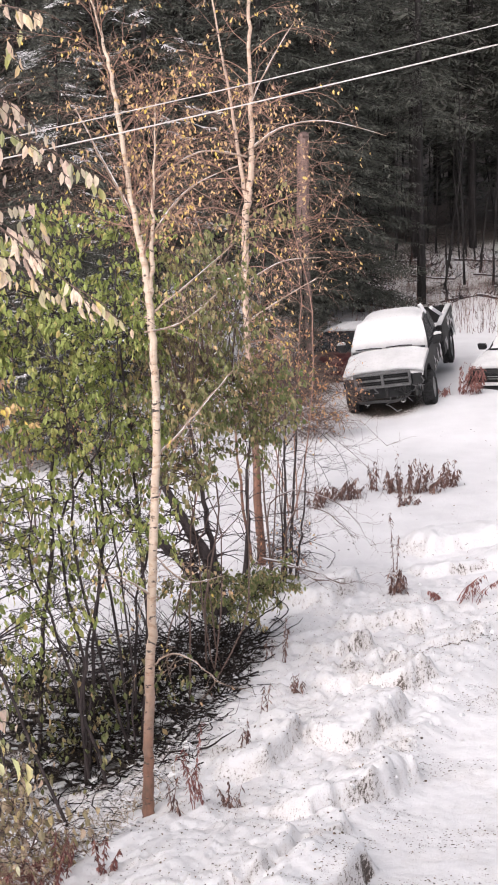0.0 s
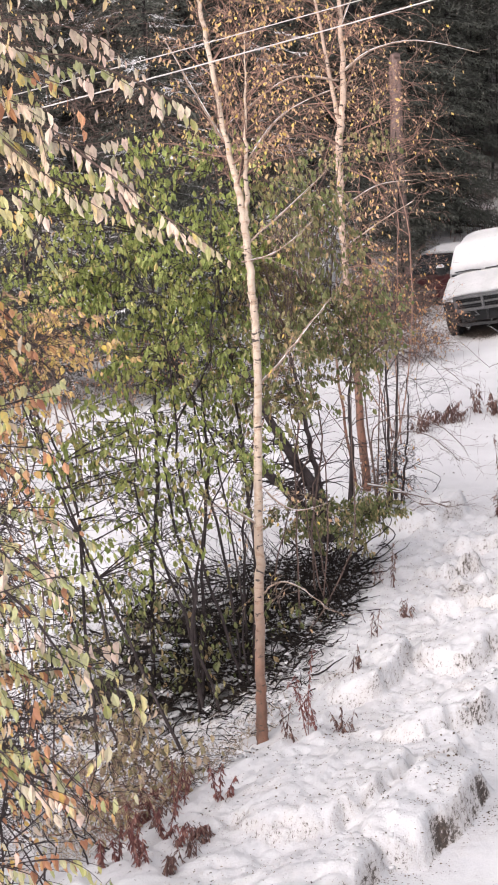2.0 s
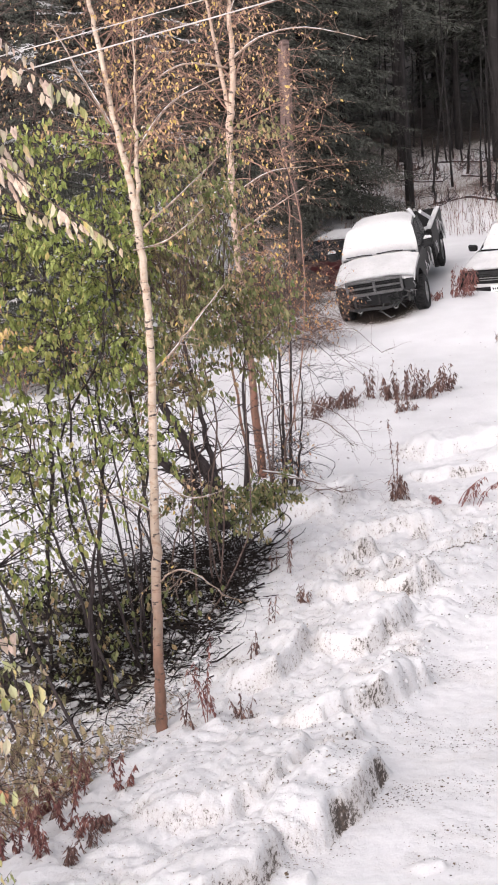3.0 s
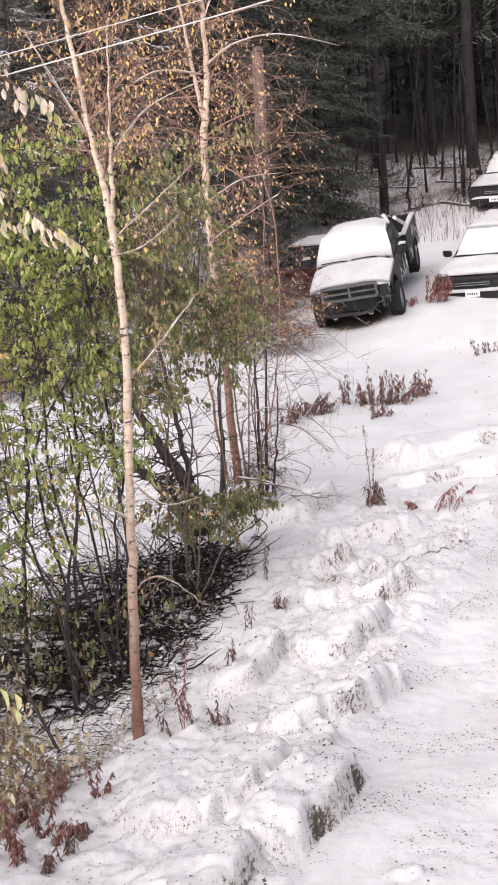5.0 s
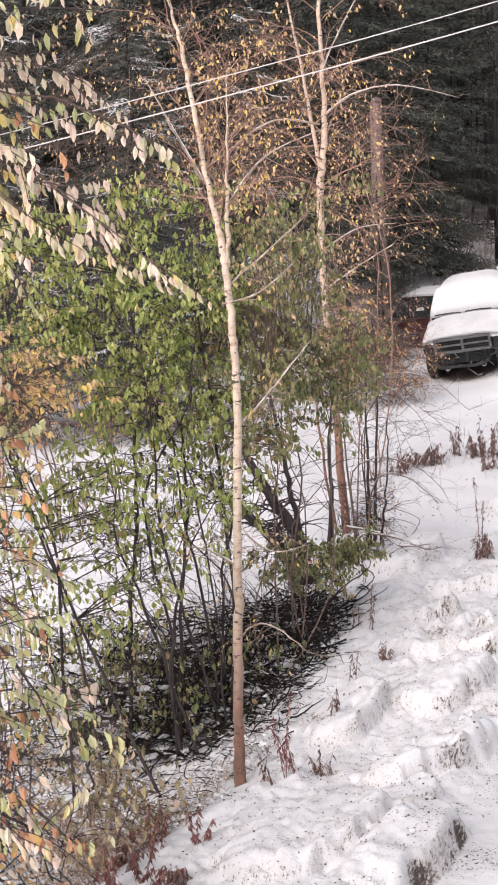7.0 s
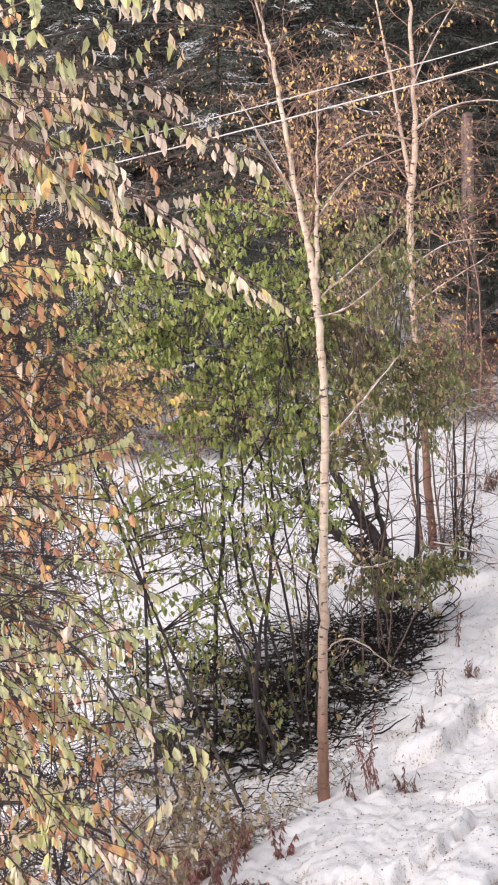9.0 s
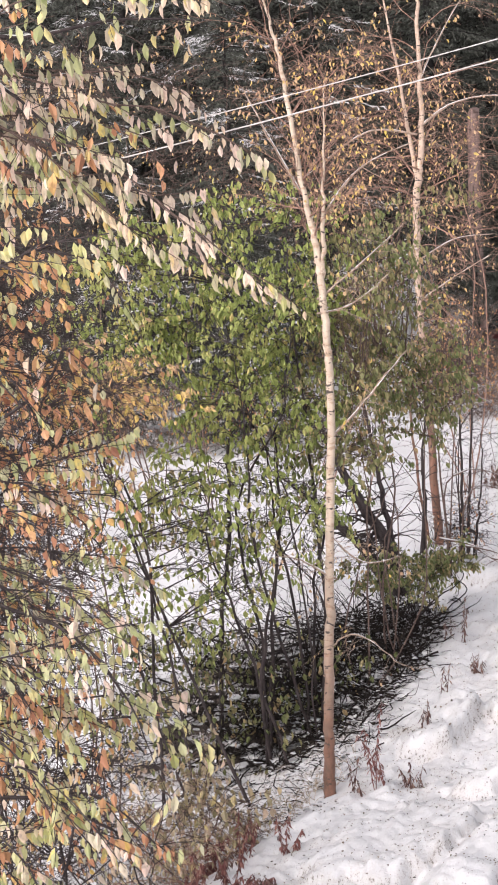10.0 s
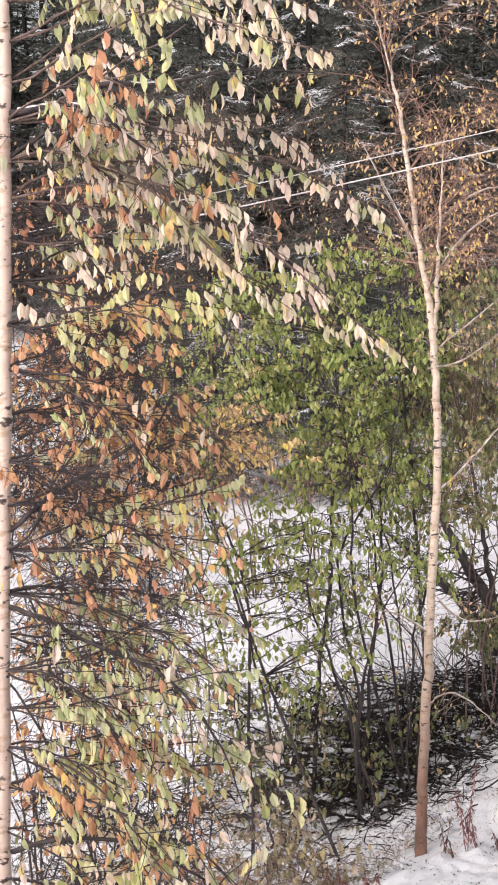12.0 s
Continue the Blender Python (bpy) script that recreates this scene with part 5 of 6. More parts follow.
# a broken pale trunk stands behind the second birch
rng = random.Random(63)
snag, bark_top = Mesh(), terrain(1.55, 44.5)
pts = limb(snag, rng, [(1.53, 44.5, bark_top - 0.1, 0.2), (1.55, 44.5, 2.5, 0.18), (1.5, 44.5, 4.3, 0.165), (1.55, 44.5, 6.0, 0.155), (1.57, 44.5, 6.9, 0.145), (1.6, 44.5, 7.15, 0.12)], 40, 11, 0.006)
for p, r in pts[6:-2]:
    if rng.random() < 0.5:
        a = rng.uniform(0, 6.283)
        d = Vector((math.cos(a), math.sin(a), rng.uniform(-0.2, 0.4)))
        snag.tube([p + d * r * 0.8, p + d * (r + rng.uniform(0.05, 0.3))], [0.016, 0.006], 5)
dead = thing("dead_tree", "broken pale weathered tree standing before the dark spruces", "tree", (1.55, 44.5, bark_top))
part("trunk", snag, GREY_BARK, dead, "", True)
spruce(1.4, 42.1, 2, 1.1, 0.3, "young dark spruce beside the maroon car")
spruce(0.5, 41.0, 0, 2.4, 0.28, "young dark spruce among brown brush")
spruce(1.75, 48.0, 0, 2.0, 0.36, "young dark spruce behind the maroon car")


# ---- the near birch with faded leaves ----
rng = random.Random(31)
NB = Vector((-2.95, 9.0, terrain(-2.95, 9.0) - 0.1))
birch = thing("birch_tree", "near pinkish birch with faded olive, tan and rust leaves", "tree", NB)
trunk = Mesh()
main = limb(trunk, rng, [(-2.98, 9, NB.z, 0.06), (-2.9, 9, 3.7, 0.05), (-2.82, 9, 5.2, 0.046), (-2.72, 9, 6.8, 0.042), (-2.65, 9, 8.15, 0.036), (-2.6, 9, 9.6, 0.02), (-2.5, 9, 11, 0.006)], 40, 10, 0.003)
part("trunk", trunk, BIRCH_NEAR, birch, "pinkish-white bark with dark bands", True)
tan, rust, olive = Mesh(), Mesh(), Mesh()


def spray(wood, out, p, d, ln, size, ratio, gap, share):
    """A thin drooping twig with a row of leaves hanging from it."""
    n = max(4, int(ln / 0.06))
    pts, way = [p.copy()], d.normalized()
    for i in range(n):
        way = (way + Vector((rng.gauss(0, 0.07), rng.gauss(0, 0.07), rng.gauss(-0.02, 0.07)))).normalized()
        pts.append(pts[-1] + way * ln / n)
    wood.tube(pts, [0.0035 - 0.002 * i / n for i in range(n + 1)], 3, False)
    face = Vector((rng.gauss(0, 0.6), -0.9, rng.gauss(0, 0.3))).normalized()
    at = rng.uniform(0.02, 0.08)
    while at < ln:
        if rng.random() < share:
            u = at / ln * n
            q = pts[int(u)].lerp(pts[min(n, int(u) + 1)], u - int(u))
            along = Vector((rng.gauss(0, 0.2), rng.gauss(0, 0.2), -1)) + way * rng.uniform(0.0, 0.45)
            side = along.cross(face + Vector((rng.gauss(0, 0.35), rng.gauss(0, 0.35), 0)))
            if side.length > 0.05:
                s = size * rng.uniform(0.6, 1.2)
                out.leaf(q, along, side, s, s * ratio * rng.uniform(0.7, 1.15), rng.uniform(0.05, 0.3), True)
        at += gap * rng.uniform(0.6, 1.4)


def near_branch(z, way, ln, r, picks, share, twigs, size=0.082, ratio=0.44, droop=0.42):
    """A bough of the near birch with its drooping rows of leaves."""
    wood = Mesh()
    p = min(main, key=lambda q: abs(q[0].z - z))[0].copy()
    d, n = Vector(way).normalized(), 10
    pts = [p]
    for i in range(n):
        d = (d + Vector((0, 0, -droop / n)) + Vector((rng.gauss(0, 0.12), rng.gauss(0, 0.12), rng.gauss(0, 0.17)))).normalized()
        pts.append(pts[-1] + d * ln / n)
    wood.tube(pts, [r * (1 - 0.8 * i / n) + 0.002 for i in range(n + 1)], 5, False)
    for k in range(twigs):
        f = 0.12 + 0.88 * (k + rng.random()) / twigs
        i = min(n - 1, int(f * n))
        q = pts[i].lerp(pts[i + 1], f * n - i)
        e = (pts[i + 1] - pts[i]).normalized() * rng.uniform(0.5, 1.1) + Vector((rng.gauss(0, 0.3), rng.gauss(0, 0.5), rng.uniform(-0.5, 0.25)))
        spray(wood, rng.choice(picks), q, e, rng.uniform(0.22, 0.55) * (1.15 - 0.4 * f), size, ratio, 0.029, share)
    part("branch", wood, DARK_BARK if z < 7 else TWIG, birch, "", True)


for i in range(15):
    near_branch(7.2 + 1.7 * i / 14, (1, rng.uniform(-0.5, 0.5), rng.uniform(0.0, 0.3)), rng.uniform(1.5, 2.4), 0.006, (tan, tan, tan, tan, olive), 0.6, 14)
for i in range(11):
    near_branch(6.5 + 1.3 * i / 10, (1, rng.uniform(-0.7, 0.7), rng.uniform(-0.05, 0.3)), rng.uniform(0.8, 1.6), 0.006, (tan, olive, olive, rust), 0.5, 11, 0.08, 0.5, 0.3)
for i in range(14):
    near_branch(5.2 + 1.6 * i / 13, (1, rng.uniform(-0.8, 0.8), rng.uniform(-0.1, 0.35)), rng.uniform(0.6, 1.25), 0.006, (rust, rust, rust, rust, olive), 0.34, 13, 0.055, 0.7, 0.5)
for i in range(13):
    near_branch(4.1 + 1.3 * i / 12, (1, rng.uniform(-0.7, 0.7), rng.uniform(-0.3, 0.15)), rng.uniform(0.8, 1.6), 0.005, (olive, olive, olive, tan, rust), 0.55, 12, 0.078, 0.48)
for i in range(10):
    near_branch(3.2 + 1.1 * i / 9, (1, rng.uniform(-0.7, 0.7), rng.uniform(-0.2, 0.25)), rng.uniform(1.0, 1.8), 0.005, (olive, olive, tan, rust), 0.52, 13, 0.078, 0.48)
for i in range(8):
    near_branch(2.3 + 1.1 * i / 7, (1, rng.uniform(-0.8, 0.8), rng.uniform(-0.1, 0.25)), rng.uniform(1.0, 1.7), 0.005, (tan, olive, rust), 0.36, 11, 0.07, 0.45, 0.3)
# dark leafless twigs in the middle of the crown
for i in range(16):
    wood, found = Mesh(), []
    z = 4.5 + 2.0 * i / 15
    p = min(main, key=lambda q: abs(q[0].z - z))[0]
    grow(wood, found, rng, p.copy(), Vector((1, rng.uniform(-0.6, 0.6), rng.uniform(-0.2, 0.4))).normalized(), rng.uniform(0.7, 1.2), 0.007, 2, 8, -0.2, 0.14, 4, 0.8, 0.5, 0.1)
    part("branch", wood, DARK_BARK, birch, "", True)
# boughs that stand out, with snow lying along some of them
for stops, snowy, picks in (([(-2.66, 9, 7.66, 0.022), (-2.36, 9, 7.7, 0.018), (-2.15, 9, 7.79, 0.014), (-1.85, 9, 7.78, 0.01), (-1.44, 9, 7.83, 0.007), (-1.04, 9, 7.8, 0.004)], True, (tan, olive)),
                             ([(-2.36, 9, 7.7, 0.014), (-2.18, 8.97, 7.66, 0.011), (-1.98, 8.95, 7.5, 0.008), (-1.73, 8.9, 7.26, 0.004)], True, (tan, rust)),
                             ([(-2.68, 9, 7.42, 0.013), (-2.46, 9.05, 7.56, 0.009), (-2.3, 9.1, 7.6, 0.004)], False, (tan,)),
                             ([(-2.85, 9, 3.66, 0.016), (-2.56, 8.95, 3.76, 0.014), (-2.12, 8.9, 3.77, 0.011), (-1.87, 8.9, 3.64, 0.008), (-1.66, 8.9, 3.5, 0.004)], False, (olive, rust)),
                             ([(-2.8, 9, 5.05, 0.016), (-2.65, 9, 5.0, 0.014), (-2.23, 8.95, 4.82, 0.011), (-1.92, 8.9, 4.7, 0.009), (-1.66, 8.85, 4.39, 0.006), (-1.52, 8.8, 4.04, 0.003)], False, (olive, olive, tan)),
                             ([(-2.79, 9, 5.44, 0.015), (-2.49, 9.05, 5.68, 0.012), (-2.02, 9.1, 5.95, 0.008), (-1.86, 9.1, 6.19, 0.004)], False, (rust, rust, tan))):
    wood, found = Mesh(), []
    pts = limb(wood, rng, stops, 18, 6, 0.006)
    for p, r in pts[3:]:
        grow(wood, found, rng, p.copy(), Vector((rng.uniform(-0.6, 1), rng.uniform(-1, 1), rng.uniform(-0.8, 0.5))).normalized(), rng.uniform(0.15, 0.45), max(0.0025, r * 0.5), 1, 4, -0.4, 0.14, 3)
    ob = part("branch", wood, DARK_BARK, birch, "dark crooked bough", True)
    if snowy:
        s = Mesh()
        k = int(len(pts) * 0.7)
        s.tube([p + Vector((0, 0, r * 0.7)) for p, r in pts[1:k]], [r * rng.uniform(0.3, 0.62) for p, r in pts[1:k]], 6)
        part("snow_cover", s, SNOW, ob, "thin line of snow", True)
    for q in found:
        leaves(rng.choice(picks), rng, [q], 0.3, 0.095, 0.42, 1.6, True, 1)
part("crown", tan, LEAF_TAN, birch, "faded tan and cream hanging leaves")
part("crown", rust, LEAF_RUST, birch, "rust-orange wilted leaves")
part("crown", olive, LEAF_OLIVE, birch, "pale olive hanging leaves")

# two wires over the gully
for dz, label in ((0.0, "upper pale overhead wire"), (-0.15, "lower pale overhead wire")):
    w = Mesh()
    pts = []
    for i in range(61):
        x = -32 + 64 * i / 60
        pts.append((x, 14.0, 7.634 + dz + 0.194 * x + 0.0035 * x * x))
    w.tube(pts, [0.0042 if dz == 0 else 0.0056] * 61, 8)
    single("overhead_wire", w, plain("wire_coat", (0.46, 0.43, 0.42), 0.5, 0.0, 0.15), label, "cable", group="overhead wires", smooth=True)


# ---- vehicles: x ahead from the nose back, y to the vehicle's left, z up ----
PAINT_DARK = plain("dark_grey_paint", (0.007, 0.007, 0.0075), 0.5, 0.0, 0.3, 3, (0.03, 0.028, 0.027))
PAINT_GREY = plain("dull_grey_plastic", (0.075, 0.075, 0.078), 0.65, 0.0, 0.3, 5, (0.2, 0.19, 0.18))
PAINT_DULL = plain("dull_black_steel", (0.022, 0.022, 0.023), 0.7, 0.0, 0.4, 7, (0.1, 0.09, 0.085))
PAINT_RED = plain("maroon_paint", (0.035, 0.005, 0.007), 0.45, 0.0, 0.3, 3, (0.06, 0.03, 0.03))
PAINT_BLACK = plain("black_trim", (0.012, 0.012, 0.013), 0.55, 0.0, 0.3, 8)
RUBBER = plain("tyre_rubber", (0.016, 0.016, 0.017), 0.85, 0.0, 0.4, 14, (0.06, 0.055, 0.05))
STEEL = plain("dirty_steel", (0.3, 0.3, 0.3), 0.45, 0.7, 0.3, 10, (0.12, 0.1, 0.09))
LAMP = plain("lamp_lens", (0.6, 0.6, 0.6), 0.12, 0.0, 0.15, 12)
PLATE = plain("pale_plate", (0.7, 0.7, 0.72), 0.4, 0.0, 0.1, 12)
GLASS = Nodes("dark_window_glass", 0.22)
GLASS.color(GLASS.ramp(GLASS.noise(3), [(0.3, (0.01, 0.011, 0.012)), (0.7, (0.025, 0.027, 0.03))]))
GLASS = GLASS.mat


def lathe(out, profile, centre, sides=28):
    """A wheel shape: pairs of distance along the axle and radius, turned about an axle along y."""
    b, n = len(out.v), len(profile)
    for k in range(sides):
        a = 2 * math.pi * k / sides
        for w, r in profile:
            out.v.append(Vector((centre[0] + r * math.cos(a), centre[1] + w, centre[2] + r * math.sin(a))))
    for k in range(sides):
        j = (k + 1) % sides
        for i in range(n - 1):
            out.f.append((b + k * n + i, b + k * n + i + 1, b + j * n + i + 1, b + j * n + i))


def wheel(ob, x, y, r, width, out):
    s = 1 if out > 0 else -1
    t = Mesh()
    h = width / 2
    lathe(t, [(-h * 0.8, r * 0.6), (-h, r * 0.75), (-h, r * 0.9), (-h * 0.75, r), (h * 0.75, r), (h, r * 0.9), (h, r * 0.75), (h * 0.8, r * 0.6)], (x, y, r))
    for k in range(30):
        a = 2 * math.pi * k / 30
        c = Vector((x + r * 1.005 * math.cos(a), y, r + r * 1.005 * math.sin(a)))
        u = Vector((-math.sin(a), 0, math.cos(a))) * 0.018
        n = Vector((math.cos(a), 0, math.sin(a))) * 0.012
        q = [c - u, c + u]
        for side in (-1, 1):
            lo, hi = side * h * 0.15, side * h * 0.8
            t.hexa([q[0] + Vector((0, lo, 0)) - n, q[1] + Vector((0, lo, 0)) - n, q[1] + Vector((0, hi, 0)) - n, q[0] + Vector((0, hi, 0)) - n,
                    q[0] + Vector((0, lo, 0)) + n, q[1] + Vector((0, lo, 0)) + n, q[1] + Vector((0, hi, 0)) + n, q[0] + Vector((0, hi, 0)) + n])
    w = part("wheel", t, RUBBER, ob, "black treaded tyre", True, local=True)
    d = Mesh()
    lathe(d, [(s * h * 0.7, r * 0.62), (s * h * 0.85, r * 0.6), (s * h * 0.55, r * 0.5), (s * h * 0.4, r * 0.3), (s * h * 0.6, r * 0.16), (s * h * 0.62, 0.004)], (x, y, r), 20)
    part("rim", d, STEEL, w, "dirty steel rim", True, local=True)


def cap(ob, corners, thick, seed, n=14, m=14, name="snow_cover", label="smooth white snow"):
    """Snow lying on a sloping panel given by its four corners, going round."""
    a, b, c, d = (Vector(p) for p in corners)
    up = (b - a).cross(d - a).normalized()
    if up.z < 0:
        up = -up
    top, low = [], []
    for i in range(n + 1):
        row, under = [], []
        for j in range(m + 1):
            u, v = i / n, j / m
            e = max(abs(2 * u - 1), abs(2 * v - 1))
            uu = u + 0.03 * noise.noise(Vector((v * 4, seed, 0))) * (e > 0.8)
            vv = v + 0.03 * noise.noise(Vector((u * 4, seed + 7, 0))) * (e > 0.8)
            p = a.lerp(b, uu).lerp(d.lerp(c, uu), vv)
            h = thick * (1 - e ** 6) ** 0.5 * (1 + 0.35 * noise.noise(Vector((u * 3, v * 3, seed)))) + 0.005
            row.append(p + up * h)
            under.append(p - up * 0.006)
        top.append(row)
        low.append(under)
    s = Mesh()
    s.grid(top)
    s.grid([list(reversed(r)) for r in low])
    N, k = (n + 1) * (m + 1), m + 1
    rim = [(0, j) for j in range(m)] + [(i, m) for i in range(n)] + [(n, j) for j in range(m, 0, -1)] + [(i, 0) for i in range(n, 0, -1)]
    for (i, j), (i2, j2) in zip(rim, rim[1:] + rim[:1]):
        s.f.append((i * k + j, i2 * k + j2, N + i2 * k + (m - j2), N + i * k + (m - j)))
    return part(name, s, SNOW_THIN_SHADED, ob, label, True, local=True)


def arch(cx, r, z0, n=9):
    return [(cx + r * math.cos(a), max(z0, 0.36 + r * math.sin(a))) for a in [math.pi * k / n for k in range(n + 1)]]


def vehicle(label, at, turn, pitch, roll, paint, size=1.0, bare=False, plate=0.26):
    ob = thing("car", label, "car", at, "parked vehicles")
    ob.rotation_euler = (radians(roll), radians(pitch), radians(turn))
    ob.scale = (size, size, size)
    W, wb = 0.88, 2.65
    # body with wheel arches
    side = [(0.0, 0.32), (0.03, 0.5), (0.0, 0.72), (-0.12, 0.84), (-1.2, 0.98), (-3.6, 1.0), (-4.35, 0.95), (-4.5, 0.7), (-4.45, 0.3)]
    side += [(x, z) for x, z in reversed(arch(-0.85 - wb, 0.36, 0.28))] + [(x, z) for x, z in reversed(arch(-0.85, 0.36, 0.28))]
    b = Mesh()
    b.slab(side, "y", -W, W)
    part("body", b, paint, ob, "", False, 0.05, local=True)
    g = Mesh()
    g.hexa([(-1.15, -0.8, 0.96), (-1.15, 0.8, 0.96), (-4.2, 0.8, 0.98), (-4.2, -0.8, 0.98), (-1.95, -0.62, 1.45), (-1.95, 0.62, 1.45), (-3.7, 0.62, 1.46), (-3.7, -0.62, 1.46)])
    part("cabin", g, paint, ob, "", False, 0.06, local=True)
    for s in (-1, 1):
        w = Mesh()
        w.hexa([(-1.5, s * 0.785, 1.0), (-1.5, s * 0.795, 1.0), (-3.8, s * 0.795, 1.0), (-3.8, s * 0.785, 1.0), (-2.05, s * 0.665, 1.4), (-2.05, s * 0.675, 1.4), (-3.55, s * 0.675, 1.4), (-3.55, s * 0.665, 1.4)])
        part("side_window", w, GLASS, ob, "dark glass", local=True)
        m = Mesh()
        m.hexa([(-1.35, s * 0.86, 0.98), (-1.35, s * 1.04, 0.98), (-1.45, s * 1.04, 0.98), (-1.45, s * 0.86, 0.98), (-1.35, s * 0.86, 1.1), (-1.35, s * 1.06, 1.12), (-1.47, s * 1.06, 1.12), (-1.47, s * 0.86, 1.1)])
        part("side_mirror", m, PAINT_BLACK, ob, "", False, 0.02, local=True)
        h = Mesh()
        h.hexa([(0.0, s * 0.45, 0.62), (-0.1, s * 0.86, 0.64), (-0.3, s * 0.86, 0.64), (-0.2, s * 0.45, 0.62), (-0.04, s * 0.45, 0.76), (-0.14, s * 0.87, 0.78), (-0.3, s * 0.87, 0.78), (-0.2, s * 0.45, 0.76)])
        part("headlight", h, LAMP, ob, "clear headlight lens", False, 0.02, local=True)
        for x in (-0.85, -0.85 - wb):
            wheel(ob, x, s * 0.78, 0.31, 0.2, s)
    f = Mesh()
    f.box((-0.02, -0.42, 0.6), (0.045, 0.42, 0.75))
    gr = part("grille", f, PAINT_BLACK, ob, "black grille", False, 0.015, local=True)
    for z in (0.64, 0.69):
        k = Mesh()
        k.box((0.04, -0.4, z), (0.055, 0.4, z + 0.012))
        part("slat", k, STEEL, gr, local=True)
    f = Mesh()
    f.box((-0.1, -0.84, 0.3), (0.08, 0.84, 0.5))
    part("bumper", f, PAINT_BLACK, ob, "black bumper", False, 0.04, local=True)
    if plate:
        p = Mesh()
        p.box((0.08, -plate, 0.4), (0.095, plate, 0.53))
        pl = part("number_plate", p, PLATE, ob, "pale plate", False, 0.004, local=True)
        for k in range(5):
            q = Mesh()
            q.box((0.094, plate * (-0.73 + k * 0.31), 0.44), (0.098, plate * (-0.54 + k * 0.31), 0.49))
            part("bar", q, PAINT_DARK, pl, local=True)
    # windscreen and snow
    w = Mesh()
    w.hexa([(-1.12, -0.72, 0.99), (-1.12, 0.72, 0.99), (-1.16, 0.72, 0.99), (-1.16, -0.72, 0.99), (-1.9, -0.58, 1.43), (-1.9, 0.58, 1.43), (-1.94, 0.58, 1.43), (-1.94, -0.58, 1.43)])
    part("windscreen", w, GLASS, ob, "dark glass", local=True)
    if not bare:
        cap(ob, [(-0.1, -0.84, 0.85), (-0.1, 0.84, 0.85), (-1.12, 0.84, 0.985), (-1.12, -0.84, 0.985)], 0.07, 3)
        cap(ob, [(-1.2, -0.72, 1.02), (-1.2, 0.72, 1.02), (-1.92, 0.6, 1.45), (-1.92, -0.6, 1.45)], 0.06, 5)
        cap(ob, [(-0.0, -0.8, 0.505), (0.075, -0.8, 0.505), (0.075, 0.8, 0.505), (-0.0, 0.8, 0.505)], 0.05, 9, 6, 20)
    cap(ob, [(-1.93, -0.62, 1.46), (-1.93, 0.62, 1.46), (-3.72, 0.62, 1.47), (-3.72, -0.62, 1.47)], 0.08, 8)
    return ob


